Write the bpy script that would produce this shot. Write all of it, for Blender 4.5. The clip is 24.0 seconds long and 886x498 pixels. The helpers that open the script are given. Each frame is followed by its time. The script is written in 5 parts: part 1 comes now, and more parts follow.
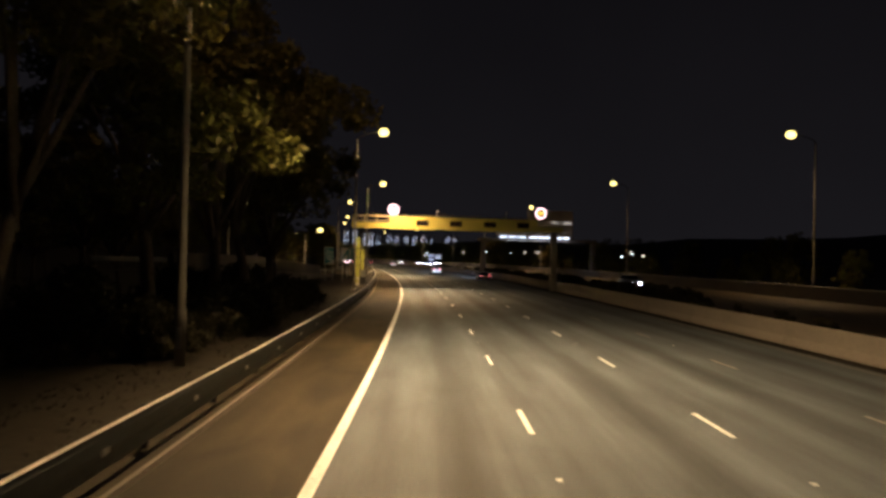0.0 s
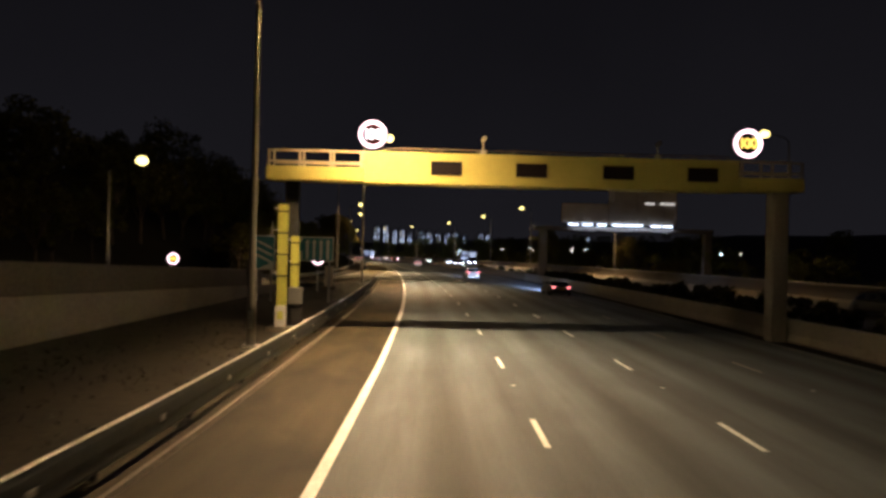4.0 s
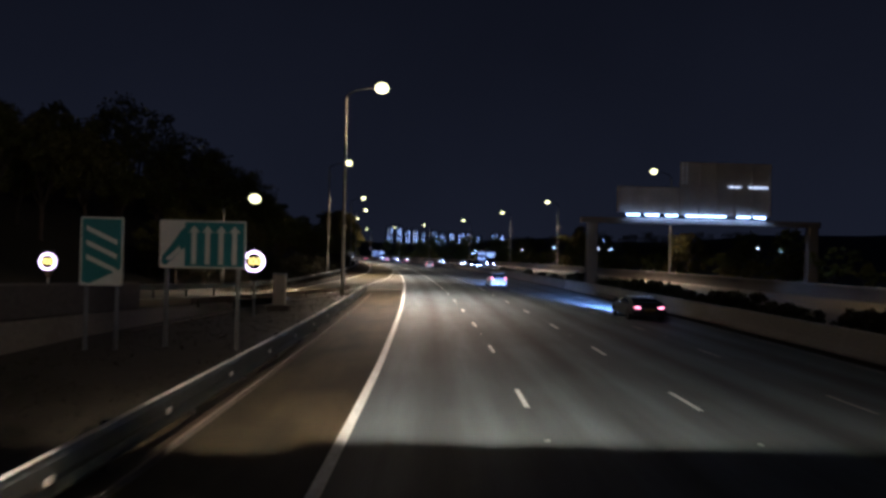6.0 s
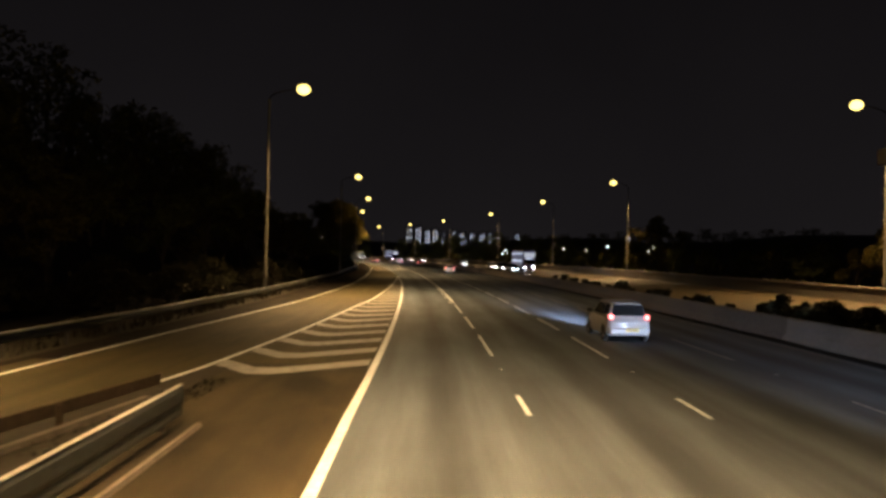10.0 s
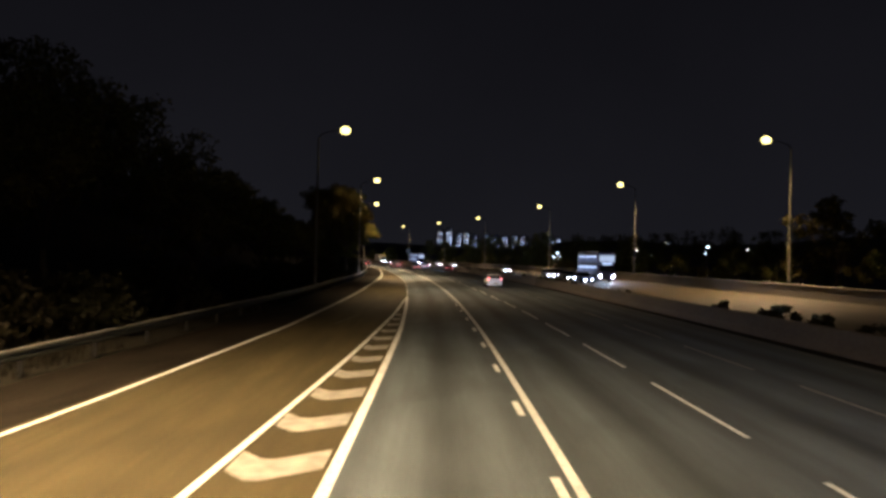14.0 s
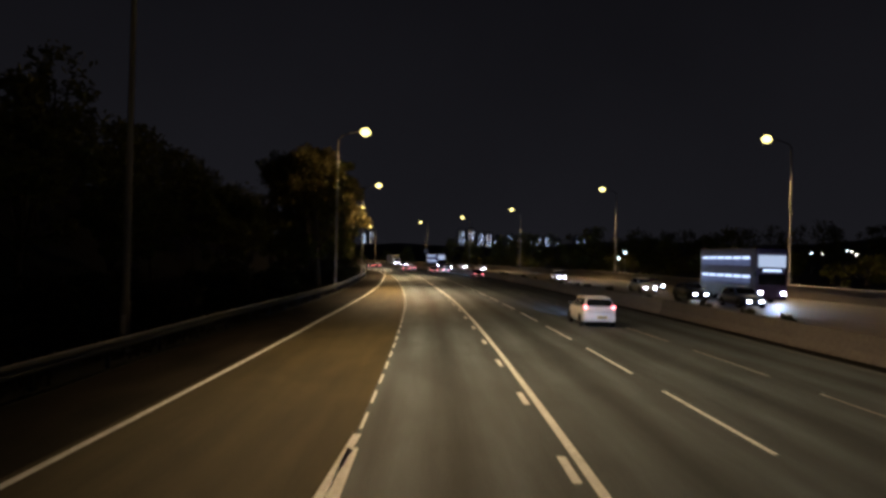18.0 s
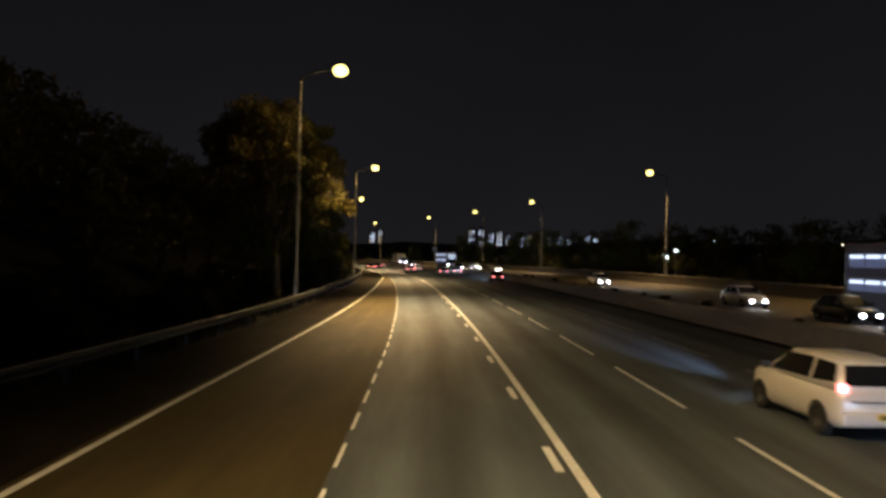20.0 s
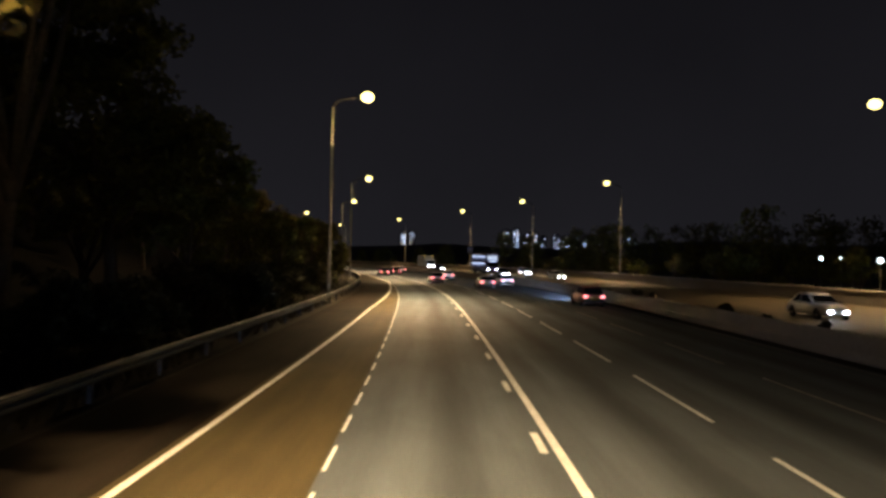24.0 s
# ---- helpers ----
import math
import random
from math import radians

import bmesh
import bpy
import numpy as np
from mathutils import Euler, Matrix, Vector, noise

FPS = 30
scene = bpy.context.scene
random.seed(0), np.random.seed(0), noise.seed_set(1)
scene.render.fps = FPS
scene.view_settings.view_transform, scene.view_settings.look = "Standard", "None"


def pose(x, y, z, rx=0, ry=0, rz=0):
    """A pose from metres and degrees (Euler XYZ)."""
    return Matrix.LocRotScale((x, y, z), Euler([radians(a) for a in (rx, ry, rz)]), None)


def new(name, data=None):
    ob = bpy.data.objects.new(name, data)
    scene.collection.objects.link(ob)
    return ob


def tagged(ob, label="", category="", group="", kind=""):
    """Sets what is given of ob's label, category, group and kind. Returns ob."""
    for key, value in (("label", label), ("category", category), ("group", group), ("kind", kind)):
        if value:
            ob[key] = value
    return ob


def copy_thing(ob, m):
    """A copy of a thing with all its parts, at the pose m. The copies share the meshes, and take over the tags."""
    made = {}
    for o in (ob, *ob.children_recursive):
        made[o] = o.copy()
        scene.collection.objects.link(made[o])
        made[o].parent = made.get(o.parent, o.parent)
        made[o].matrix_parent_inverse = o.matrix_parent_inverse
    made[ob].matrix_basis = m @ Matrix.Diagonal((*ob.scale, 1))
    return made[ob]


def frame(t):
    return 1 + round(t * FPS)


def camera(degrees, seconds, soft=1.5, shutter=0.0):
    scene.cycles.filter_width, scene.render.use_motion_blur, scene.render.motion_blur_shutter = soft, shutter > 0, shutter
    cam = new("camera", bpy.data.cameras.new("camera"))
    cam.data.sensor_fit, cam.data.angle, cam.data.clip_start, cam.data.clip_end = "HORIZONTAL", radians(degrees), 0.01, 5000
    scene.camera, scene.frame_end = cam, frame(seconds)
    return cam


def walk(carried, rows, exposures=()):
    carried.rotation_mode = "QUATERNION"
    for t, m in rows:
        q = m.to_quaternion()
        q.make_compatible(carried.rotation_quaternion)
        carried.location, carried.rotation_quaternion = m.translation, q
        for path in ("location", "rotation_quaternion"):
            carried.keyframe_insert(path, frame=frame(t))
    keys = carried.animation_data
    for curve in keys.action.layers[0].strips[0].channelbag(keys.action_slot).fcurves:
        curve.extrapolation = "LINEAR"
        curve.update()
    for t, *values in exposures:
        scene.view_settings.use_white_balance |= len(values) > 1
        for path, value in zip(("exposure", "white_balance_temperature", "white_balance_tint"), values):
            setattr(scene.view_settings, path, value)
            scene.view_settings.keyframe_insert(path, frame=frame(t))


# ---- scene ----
# ================= camera and its walk =================
cam = camera(61.72, 24.0, soft=3.2, shutter=0.4)
EYE_HEIGHT, LEAN = 3.3, 1.29
# seconds, x, y, turn to the left and tilt upwards in degrees
PATH = [
    (0.0, 0.0, 0.0, 0.0, 0.645), (0.5, -0.029, 5.731, 0.268, 0.754), (1.0, -0.088, 11.467, 0.555, 0.483),
    (1.5, -0.179, 17.207, 0.9, 0.399), (2.0, -0.302, 22.95, 1.238, 0.39), (2.5, -0.454, 28.7, 1.566, 0.37),
    (4.5, -1.151, 51.863, 2.775, 0.41), (5.0, -1.441, 57.784, 3.021, 0.367), (5.5, -1.745, 63.702, 3.316, 0.417),
    (6.0, -2.124, 69.498, 3.577, 0.415), (6.5, -2.527, 75.2, 3.797, 0.519), (7.0, -2.941, 80.878, 4.011, 0.359),
    (7.5, -3.382, 86.545, 4.198, 0.372), (8.0, -3.844, 92.227, 4.391, 0.313), (8.5, -4.33, 97.921, 4.585, 0.263),
    (9.0, -4.832, 103.579, 4.777, 0.542), (9.5, -5.337, 109.249, 4.937, 0.467), (10.0, -5.865, 114.952, 5.125, 0.419),
    (10.5, -6.414, 120.674, 5.322, 0.524), (12.5, -8.902, 143.695, 6.426, 0.623), (13.0, -9.585, 149.417, 6.778, 0.447),
    (13.5, -10.302, 155.127, 7.159, 0.513), (14.0, -11.055, 160.82, 7.529, 0.633), (14.5, -11.841, 166.503, 7.89, 0.643),
    (15.0, -12.658, 172.186, 8.19, 0.574), (15.5, -13.507, 177.873, 8.43, 0.677), (16.0, -14.383, 183.571, 8.589, 0.639),
    (16.5, -15.267, 189.265, 8.673, 0.63), (17.0, -16.156, 194.946, 8.769, 0.652), (17.5, -17.058, 200.607, 8.945, 0.737),
    (18.0, -17.986, 206.246, 9.185, 0.681), (18.5, -18.924, 211.896, 9.367, 0.586), (20.5, -22.871, 234.689, 10.238, 0.616),
    (21.0, -23.934, 240.321, 10.602, 0.655), (21.5, -25.03, 245.958, 10.939, 0.584), (22.0, -26.162, 251.602, 11.259, 0.716),
    (22.5, -27.323, 257.246, 11.534, 0.68), (23.0, -28.508, 262.887, 11.795, 0.663), (23.5, -29.719, 268.512, 12.129, 0.735),
    (24.0, -30.956, 274.118, 12.458, 0.709)]
walk(cam, [(t, pose(x, y, EYE_HEIGHT, 90 + tilt, 0, turn) @ pose(0, 0, 0, 0, 0, LEAN)) for t, x, y, turn, tilt in PATH],
     exposures=[(0.0, 0.25, 5900, 14), (1.0, 0.25, 5300, 8), (2.0, 0.45, 5100, 9), (4.5, 0.45, 5700, 14), (5.2, 0.4, 5600, 14), (6.0, 0.6, 4250, 18), (7.0, 0.95, 5700, 10),
                (8.0, 0.45, 6100, 10), (9.0, 0.15, 6900, 13), (10.0, 0.3, 6500, 12), (13.0, 0.2, 5000, 10), (14.0, 0.45, 5400, 12), (15.0, 1.15, 5700, 9),
                (16.0, 1.35, 5800, 8), (17.0, 0.85, 5700, 8), (18.0, 0.45, 5500, 11), (20.5, 0.5, 6200, 6), (21.0, 0.5, 6300, 6), (22.0, 0.35, 5800, 9), (23.0, 0.25, 5800, 10),
                (24.0, 0.75, 5700, 10)])

# ================= world and light levels =================
LAMP_WATTS = 42000.0
FAR_LAMP_WATTS = 14000.0
SODIUM = (1.0, 0.62, 0.25)
HEADLIGHT = (0.62, 0.76, 1.0)


def night_sky():
    world = bpy.data.worlds.new("night_sky")
    scene.world = world
    world.use_nodes = True
    nt = world.node_tree
    nt.nodes.clear()
    co = nt.nodes.new("ShaderNodeTexCoord")
    sep = nt.nodes.new("ShaderNodeSeparateXYZ")
    ramp = nt.nodes.new("ShaderNodeValToRGB")
    el = ramp.color_ramp.elements
    el[0].position, el[0].color = 0.0, (0.0080, 0.0071, 0.0076, 1)
    el[1].position, el[1].color = 0.55, (0.0021, 0.0018, 0.0021, 1)
    mid = el.new(0.22)
    mid.color = (0.0055, 0.0048, 0.0052, 1)
    cloud = nt.nodes.new("ShaderNodeTexNoise")
    cloud.inputs["Scale"].default_value = 2.4
    cloud.inputs["Detail"].default_value = 4
    rng = nt.nodes.new("ShaderNodeMapRange")
    rng.inputs["To Min"].default_value, rng.inputs["To Max"].default_value = 0.7, 1.3
    bg = nt.nodes.new("ShaderNodeBackground")
    out = nt.nodes.new("ShaderNodeOutputWorld")
    nt.links.new(co.outputs["Generated"], sep.inputs[0])
    nt.links.new(co.outputs["Generated"], cloud.inputs["Vector"])
    nt.links.new(sep.outputs["Z"], ramp.inputs[0])
    nt.links.new(ramp.outputs[0], bg.inputs["Color"])
    nt.links.new(cloud.outputs[0], rng.inputs[0])
    nt.links.new(rng.outputs[0], bg.inputs["Strength"])
    nt.links.new(bg.outputs[0], out.inputs[0])


night_sky()

# ================= materials =================
MATS = {}


def mat(name, color, rough=0.7, metal=0.0, grain=0.25, scale=6.0, big=0.25, big_scale=0.35, bump=0.15, emit=None, strength=0.0,
        spread=0.0, dirt=None, spec=0.5):
    """A painted, mineral or metal surface with fine grain, broad stains and a little relief."""
    if name in MATS:
        return MATS[name]
    m = bpy.data.materials.new(name)
    m.use_nodes = True
    nt = m.node_tree
    b = nt.nodes["Principled BSDF"]
    co = nt.nodes.new("ShaderNodeTexCoord")
    fine = nt.nodes.new("ShaderNodeTexNoise")
    fine.inputs["Scale"].default_value, fine.inputs["Detail"].default_value = scale, 5
    broad = nt.nodes.new("ShaderNodeTexNoise")
    broad.inputs["Scale"].default_value, broad.inputs["Detail"].default_value = big_scale, 3
    nt.links.new(co.outputs["Object"], fine.inputs["Vector"])
    nt.links.new(co.outputs["Object"], broad.inputs["Vector"])

    def rng(src, lo, hi):
        r = nt.nodes.new("ShaderNodeMapRange")
        r.inputs["From Min"].default_value, r.inputs["From Max"].default_value = 0.25, 0.75
        r.inputs["To Min"].default_value, r.inputs["To Max"].default_value = lo, hi
        nt.links.new(src, r.inputs[0])
        return r.outputs[0]

    mul = nt.nodes.new("ShaderNodeMath")
    mul.operation = "MULTIPLY"
    nt.links.new(rng(fine.outputs[0], 1 - grain, 1 + grain), mul.inputs[0])
    nt.links.new(rng(broad.outputs[0], 1 - big, 1 + big), mul.inputs[1])
    value = mul.outputs[0]
    if spread:
        info = nt.nodes.new("ShaderNodeObjectInfo")
        m2 = nt.nodes.new("ShaderNodeMath")
        m2.operation = "MULTIPLY"
        r = nt.nodes.new("ShaderNodeMapRange")
        r.inputs["To Min"].default_value, r.inputs["To Max"].default_value = 1 - spread, 1 + spread
        nt.links.new(info.outputs["Random"], r.inputs[0])
        nt.links.new(value, m2.inputs[0])
        nt.links.new(r.outputs[0], m2.inputs[1])
        value = m2.outputs[0]
    hsv = nt.nodes.new("ShaderNodeHueSaturation")
    hsv.inputs["Color"].default_value = (*color, 1)
    nt.links.new(value, hsv.inputs["Value"])
    col = hsv.outputs[0]
    if dirt:
        mix = nt.nodes.new("ShaderNodeMix")
        mix.data_type = "RGBA"
        mix.inputs["B"].default_value = (*dirt, 1)
        nt.links.new(rng(broad.outputs[0], 0.0, 0.55), mix.inputs["Factor"])
        nt.links.new(col, mix.inputs["A"])
        col = mix.outputs["Result"]
    nt.links.new(col, b.inputs["Base Color"])
    b.inputs["Roughness"].default_value, b.inputs["Metallic"].default_value = rough, metal
    b.inputs["Specular IOR Level"].default_value = spec
    if bump:
        bp = nt.nodes.new("ShaderNodeBump")
        bp.inputs["Strength"].default_value, bp.inputs["Distance"].default_value = bump, 0.02
        nt.links.new(fine.outputs[0], bp.inputs["Height"])
        nt.links.new(bp.outputs[0], b.inputs["Normal"])
    if emit:
        b.inputs["Emission Color"].default_value, b.inputs["Emission Strength"].default_value = (*emit, 1), strength
    MATS[name] = m
    return m


def glow(name, color, strength, base=0.05):
    """A surface that gives off light."""
    if name in MATS:
        return MATS[name]
    m = bpy.data.materials.new(name)
    m.use_nodes = True
    b = m.node_tree.nodes["Principled BSDF"]
    b.inputs["Base Color"].default_value = (base, base, base, 1)
    b.inputs["Roughness"].default_value = 0.5
    b.inputs["Specular IOR Level"].default_value = 0.12
    b.inputs["Emission Color"].default_value, b.inputs["Emission Strength"].default_value = (*color, 1), strength
    MATS[name] = m
    return m


def asphalt(name, color, lanes=(), track=0.25, rough=0.62, spec=0.4, blotch=0.12):
    """Asphalt with aggregate, patches, and smoother paler wheel tracks beside a dark oil line in each lane (u across, v along)."""
    m = bpy.data.materials.new(name)
    m.use_nodes = True
    nt = m.node_tree
    b = nt.nodes["Principled BSDF"]
    uv = nt.nodes.new("ShaderNodeUVMap")
    uv.uv_map = "road"
    sep = nt.nodes.new("ShaderNodeSeparateXYZ")
    nt.links.new(uv.outputs[0], sep.inputs[0])
    co = nt.nodes.new("ShaderNodeTexCoord")
    fine = nt.nodes.new("ShaderNodeTexNoise")
    fine.inputs["Scale"].default_value, fine.inputs["Detail"].default_value = 26, 4
    nt.links.new(co.outputs["Object"], fine.inputs["Vector"])
    mapping = nt.nodes.new("ShaderNodeMapping")
    mapping.inputs["Scale"].default_value = (0.9, 0.06, 1)
    nt.links.new(uv.outputs[0], mapping.inputs[0])
    streak = nt.nodes.new("ShaderNodeTexNoise")
    streak.inputs["Scale"].default_value, streak.inputs["Detail"].default_value = 2.2, 4
    nt.links.new(mapping.outputs[0], streak.inputs["Vector"])

    def math_(op, a, c):
        n = nt.nodes.new("ShaderNodeMath")
        n.operation = op
        for i, v in enumerate((a, c)):
            if isinstance(v, (int, float)):
                n.inputs[i].default_value = v
            else:
                nt.links.new(v, n.inputs[i])
        return n.outputs[0]

    def rng(src, a0, a1, lo, hi):
        r = nt.nodes.new("ShaderNodeMapRange")
        for key, v in zip(("From Min", "From Max", "To Min", "To Max"), (a0, a1, lo, hi)):
            r.inputs[key].default_value = v
        nt.links.new(src, r.inputs[0])
        return r.outputs[0]

    value = math_("MULTIPLY", rng(fine.outputs[0], 0.3, 0.7, 0.75, 1.25), rng(streak.outputs[0], 0.3, 0.7, 0.78, 1.22))
    # stains and old patches, a few metres long
    spread_ = nt.nodes.new("ShaderNodeMapping")
    spread_.inputs["Scale"].default_value = (0.55, 0.22, 1)
    nt.links.new(uv.outputs[0], spread_.inputs[0])
    stain = nt.nodes.new("ShaderNodeTexNoise")
    stain.inputs["Scale"].default_value, stain.inputs["Detail"].default_value, stain.inputs["Distortion"].default_value = 1.0, 3, 0.6
    nt.links.new(spread_.outputs[0], stain.inputs["Vector"])
    value = math_("MULTIPLY", value, rng(stain.outputs[0], 0.36, 0.64, 1 - blotch, 1 + blotch))
    if lanes:
        # lane coordinate from -0.5 to 0.5 across a lane of 3.8 m
        across = math_("DIVIDE", math_("SUBTRACT", sep.outputs["X"], lanes[0]), lanes[1])
        lane = math_("ABSOLUTE", math_("SUBTRACT", math_("FRACT", across, 0.0), 0.5), 0.0)
        oil = rng(lane, 0.02, 0.13, 1 - track, 1.0)
        wheel = rng(math_("ABSOLUTE", math_("SUBTRACT", lane, 0.24), 0.0), 0.03, 0.14, 1 + track, 1.0)
        value = math_("MULTIPLY", value, math_("MULTIPLY", oil, wheel))
    hsv = nt.nodes.new("ShaderNodeHueSaturation")
    hsv.inputs["Color"].default_value = (*color, 1)
    nt.links.new(value, hsv.inputs["Value"])
    nt.links.new(hsv.outputs[0], b.inputs["Base Color"])
    b.inputs["Roughness"].default_value = rough
    b.inputs["Specular IOR Level"].default_value = spec
    bp = nt.nodes.new("ShaderNodeBump")
    bp.inputs["Strength"].default_value, bp.inputs["Distance"].default_value = 0.35, 0.01
    nt.links.new(fine.outputs[0], bp.inputs["Height"])
    nt.links.new(bp.outputs[0], b.inputs["Normal"])
    MATS[name] = m
    return m


# bluish tint puts the cool light of passing headlights into the asphalt colour
M_ROAD = asphalt("asphalt_main_headlit", (0.064, 0.080, 0.098), lanes=(-1.3, 3.85), track=0.36, rough=0.72, spec=0.35)
# sodium orange is mixed into this asphalt colour, on top of the lamps
M_SLIP = asphalt("asphalt_slip_lamp_tint", (0.050, 0.041, 0.018), rough=0.8, spec=0.25, blotch=0.16)
# dark value stands in for the shoulder lying outside the headlight pool
M_SHOULDER = asphalt("asphalt_shoulder_dim", (0.027, 0.022, 0.012), rough=0.8, spec=0.25, blotch=0.5)
# near-black puts weak light along the edge strip into colour; also gutter dirt
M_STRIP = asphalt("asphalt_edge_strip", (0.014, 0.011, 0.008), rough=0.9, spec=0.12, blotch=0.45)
M_OPP = asphalt("asphalt_opposite", (0.066, 0.052, 0.028))
M_PAINT = mat("road_paint", (0.64, 0.68, 0.72), 0.6, grain=0.3, scale=9, big=0.15, big_scale=1.2, bump=0.1)
M_CHEV = mat("worn_hatch_dim_dash_paint", (0.31, 0.31, 0.30), 0.65, grain=0.5, scale=3, big=0.3, big_scale=0.8, bump=0.1, dirt=(0.16, 0.15, 0.13))
M_WORN = mat("worn_paint", (0.20, 0.20, 0.19), 0.7, grain=0.5, scale=5, bump=0.1)
M_GHOST = mat("ghost_paint", (0.10, 0.095, 0.085), 0.8, grain=0.5, scale=4, bump=0.1)
M_CONC = mat("barrier_concrete", (0.24, 0.22, 0.20), 0.85, grain=0.2, scale=9, big=0.3, big_scale=0.5, bump=0.25, dirt=(0.12, 0.11, 0.10))
M_KERB = mat("kerb_concrete", (0.15, 0.13, 0.11), 0.85, grain=0.3, scale=7, bump=0.25, dirt=(0.10, 0.09, 0.08))
M_RAIL = mat("dull_rail_steel", (0.12, 0.14, 0.145), 0.55, metal=0.4, grain=0.2, scale=9, big=0.3, big_scale=0.6, bump=0.08, dirt=(0.09, 0.09, 0.08))
M_GALV = mat("galvanised_steel", (0.42, 0.43, 0.44), 0.42, metal=0.75, grain=0.15, scale=12, big=0.25, big_scale=0.8, bump=0.05)
M_POLE = mat("grey_pole_paint", (0.20, 0.19, 0.175), 0.55, metal=0.2, grain=0.15, scale=8, big=0.2, bump=0.05)
M_RUST = mat("weathered_brown_steel", (0.10, 0.075, 0.055), 0.7, metal=0.3, grain=0.3, scale=7, bump=0.1)
M_DARKSTEEL = mat("dark_steel", (0.06, 0.06, 0.065), 0.5, metal=0.5, bump=0.05)
# the shade above the lantern is put into this near-black arm colour
M_ARM = mat("unlit_arm_black", (0.014, 0.013, 0.012), 0.9, grain=0.2, bump=0.0, spec=0.1)
M_GROUND = mat("rough_grass_earth", (0.020, 0.018, 0.010), 0.95, grain=0.5, scale=3.0, big=0.5, big_scale=0.12, bump=0.6, dirt=(0.03, 0.024, 0.015))
M_GANTRY = mat("cream_gantry_paint", (0.43, 0.385, 0.085), 0.55, grain=0.06, scale=10, big=0.12, big_scale=0.6, bump=0.03)
M_BOWL = glow("lantern_bowl_glow", (1.0, 0.76, 0.20), 3.0)

# ================= the road's line =================
# stations along the road and the heading there, degrees to the left of the y axis
LINE = [(-60, 0.0), (0, 0.4), (40, 2.55), (80, 4.15), (120, 5.45), (160, 7.7), (200, 8.95), (240, 10.75), (285, 12.9),
        (330, 14.5), (400, 24.0), (480, 32.5), (560, 41.0), (700, 53.75)]
DS = 0.5
_K = np.array(LINE, float)
RS = np.arange(-60, 700.1, DS)
_n = int(20 / DS)
_w = np.hanning(2 * _n + 1)
_w /= _w.sum()
RH = np.radians(np.convolve(np.pad(np.interp(RS, _K[:, 0], _K[:, 1]), _n, mode="edge"), _w, "valid"))
RX = np.r_[0, np.cumsum(-np.sin(RH[:-1]) * DS)]
RY = np.r_[0, np.cumsum(np.cos(RH[:-1]) * DS)]
_i0 = int(np.argmin(abs(RS)))
RX, RY = RX - RX[_i0], RY - RY[_i0]


def heading(s):
    return float(np.interp(s, RS, RH))


def at(s, l, z=0.0):
    """The place at station s, l metres to the right of the line, z up; straight on beyond both ends."""
    h = heading(s)
    e = min(max(s, RS[0]), RS[-1])
    x, y = float(np.interp(e, RS, RX)), float(np.interp(e, RS, RY))
    x, y = x - math.sin(h) * (s - e), y + math.cos(h) * (s - e)
    return Vector((x + math.cos(h) * l, y + math.sin(h) * l, z))


def frame_at(s, l, z=0.0, turn=0.0):
    """A pose whose y axis runs along the road at that place."""
    p = at(s, l, z)
    return pose(p.x, p.y, p.z, 0, 0, math.degrees(heading(s)) + turn)


def curve_of(points):
    a = np.array(points, float)
    return lambda s: float(np.interp(s, a[:, 0], a[:, 1]))


# painted lines and edges, metres right of the line at each station
EDGE = curve_of([(-60, -1.8), (10, -1.67), (33, -1.52), (68, -1.14), (91, -1.07), (114, -1.2), (130, -1.32), (160, -1.2), (195, -1.02), (220, -1.18),
                 (258, -1.2), (287, -1.45), (335, -1.95), (360, -2.0), (700, -2.0)])
LANE1 = curve_of([(-60, 1.85), (14, 1.96), (33, 2.08), (68, 2.5), (98, 2.6), (132, 2.38), (160, 2.43), (195, 2.62), (218, 2.62), (264, 2.53), (287, 2.4), (340, 2.3), (700, 2.2)])
LANE2 = curve_of([(-60, 5.7), (14, 5.8), (43, 5.97), (70, 6.33), (98, 6.4), (132, 6.18), (166, 6.36), (205, 6.3), (228, 6.1), (265, 6.0), (300, 6.07), (700, 6.0)])
LANE3 = curve_of([(-60, 9.5), (16, 9.65), (70, 10.2), (106, 10.4), (170, 10.43), (276, 10.0), (300, 9.85), (700, 9.8)])
RIGHT_LINE = curve_of([(-60, 13.6), (60, 13.9), (110, 14.3), (180, 14.3), (280, 13.9), (700, 13.6)])
BARRIER = curve_of([(-60, 14.7), (60, 14.9), (110, 15.3), (180, 15.3), (280, 14.9), (700, 14.7)])
SLIP_R = curve_of([(40, -13.6), (60, -13.1), (96, -12.2), (110, -10.6), (120, -8.8), (126, -7.5), (136, -6.0), (146, -5.0), (160, -3.9), (168, -3.15), (185, -2.35),
                   (204, -1.66), (217, -1.36), (221, -1.2)])
SLIP_L = curve_of([(40, -18.6), (60, -18.2), (96, -17.0), (110, -14.8), (123, -11.9), (134, -10.6), (145, -9.8), (164, -7.9), (177, -7.05), (195, -6.2), (218, -5.75),
                   (246, -5.3), (263, -4.78), (271, -4.52), (289, -4.07), (308, -3.72), (324, -3.5), (345, -2.8), (368, -2.2), (700, -2.2)])
SLIP_Z = curve_of([(40, 2.2), (60, 2.0), (96, 0.95), (120, 0.2), (132, 0.0), (700, 0.0)])
FRONT_RAIL = curve_of([(-60, -4.7), (0, -4.65), (30, -4.52), (60, -4.18), (100, -4.18), (118, -4.25), (134, -4.38)])
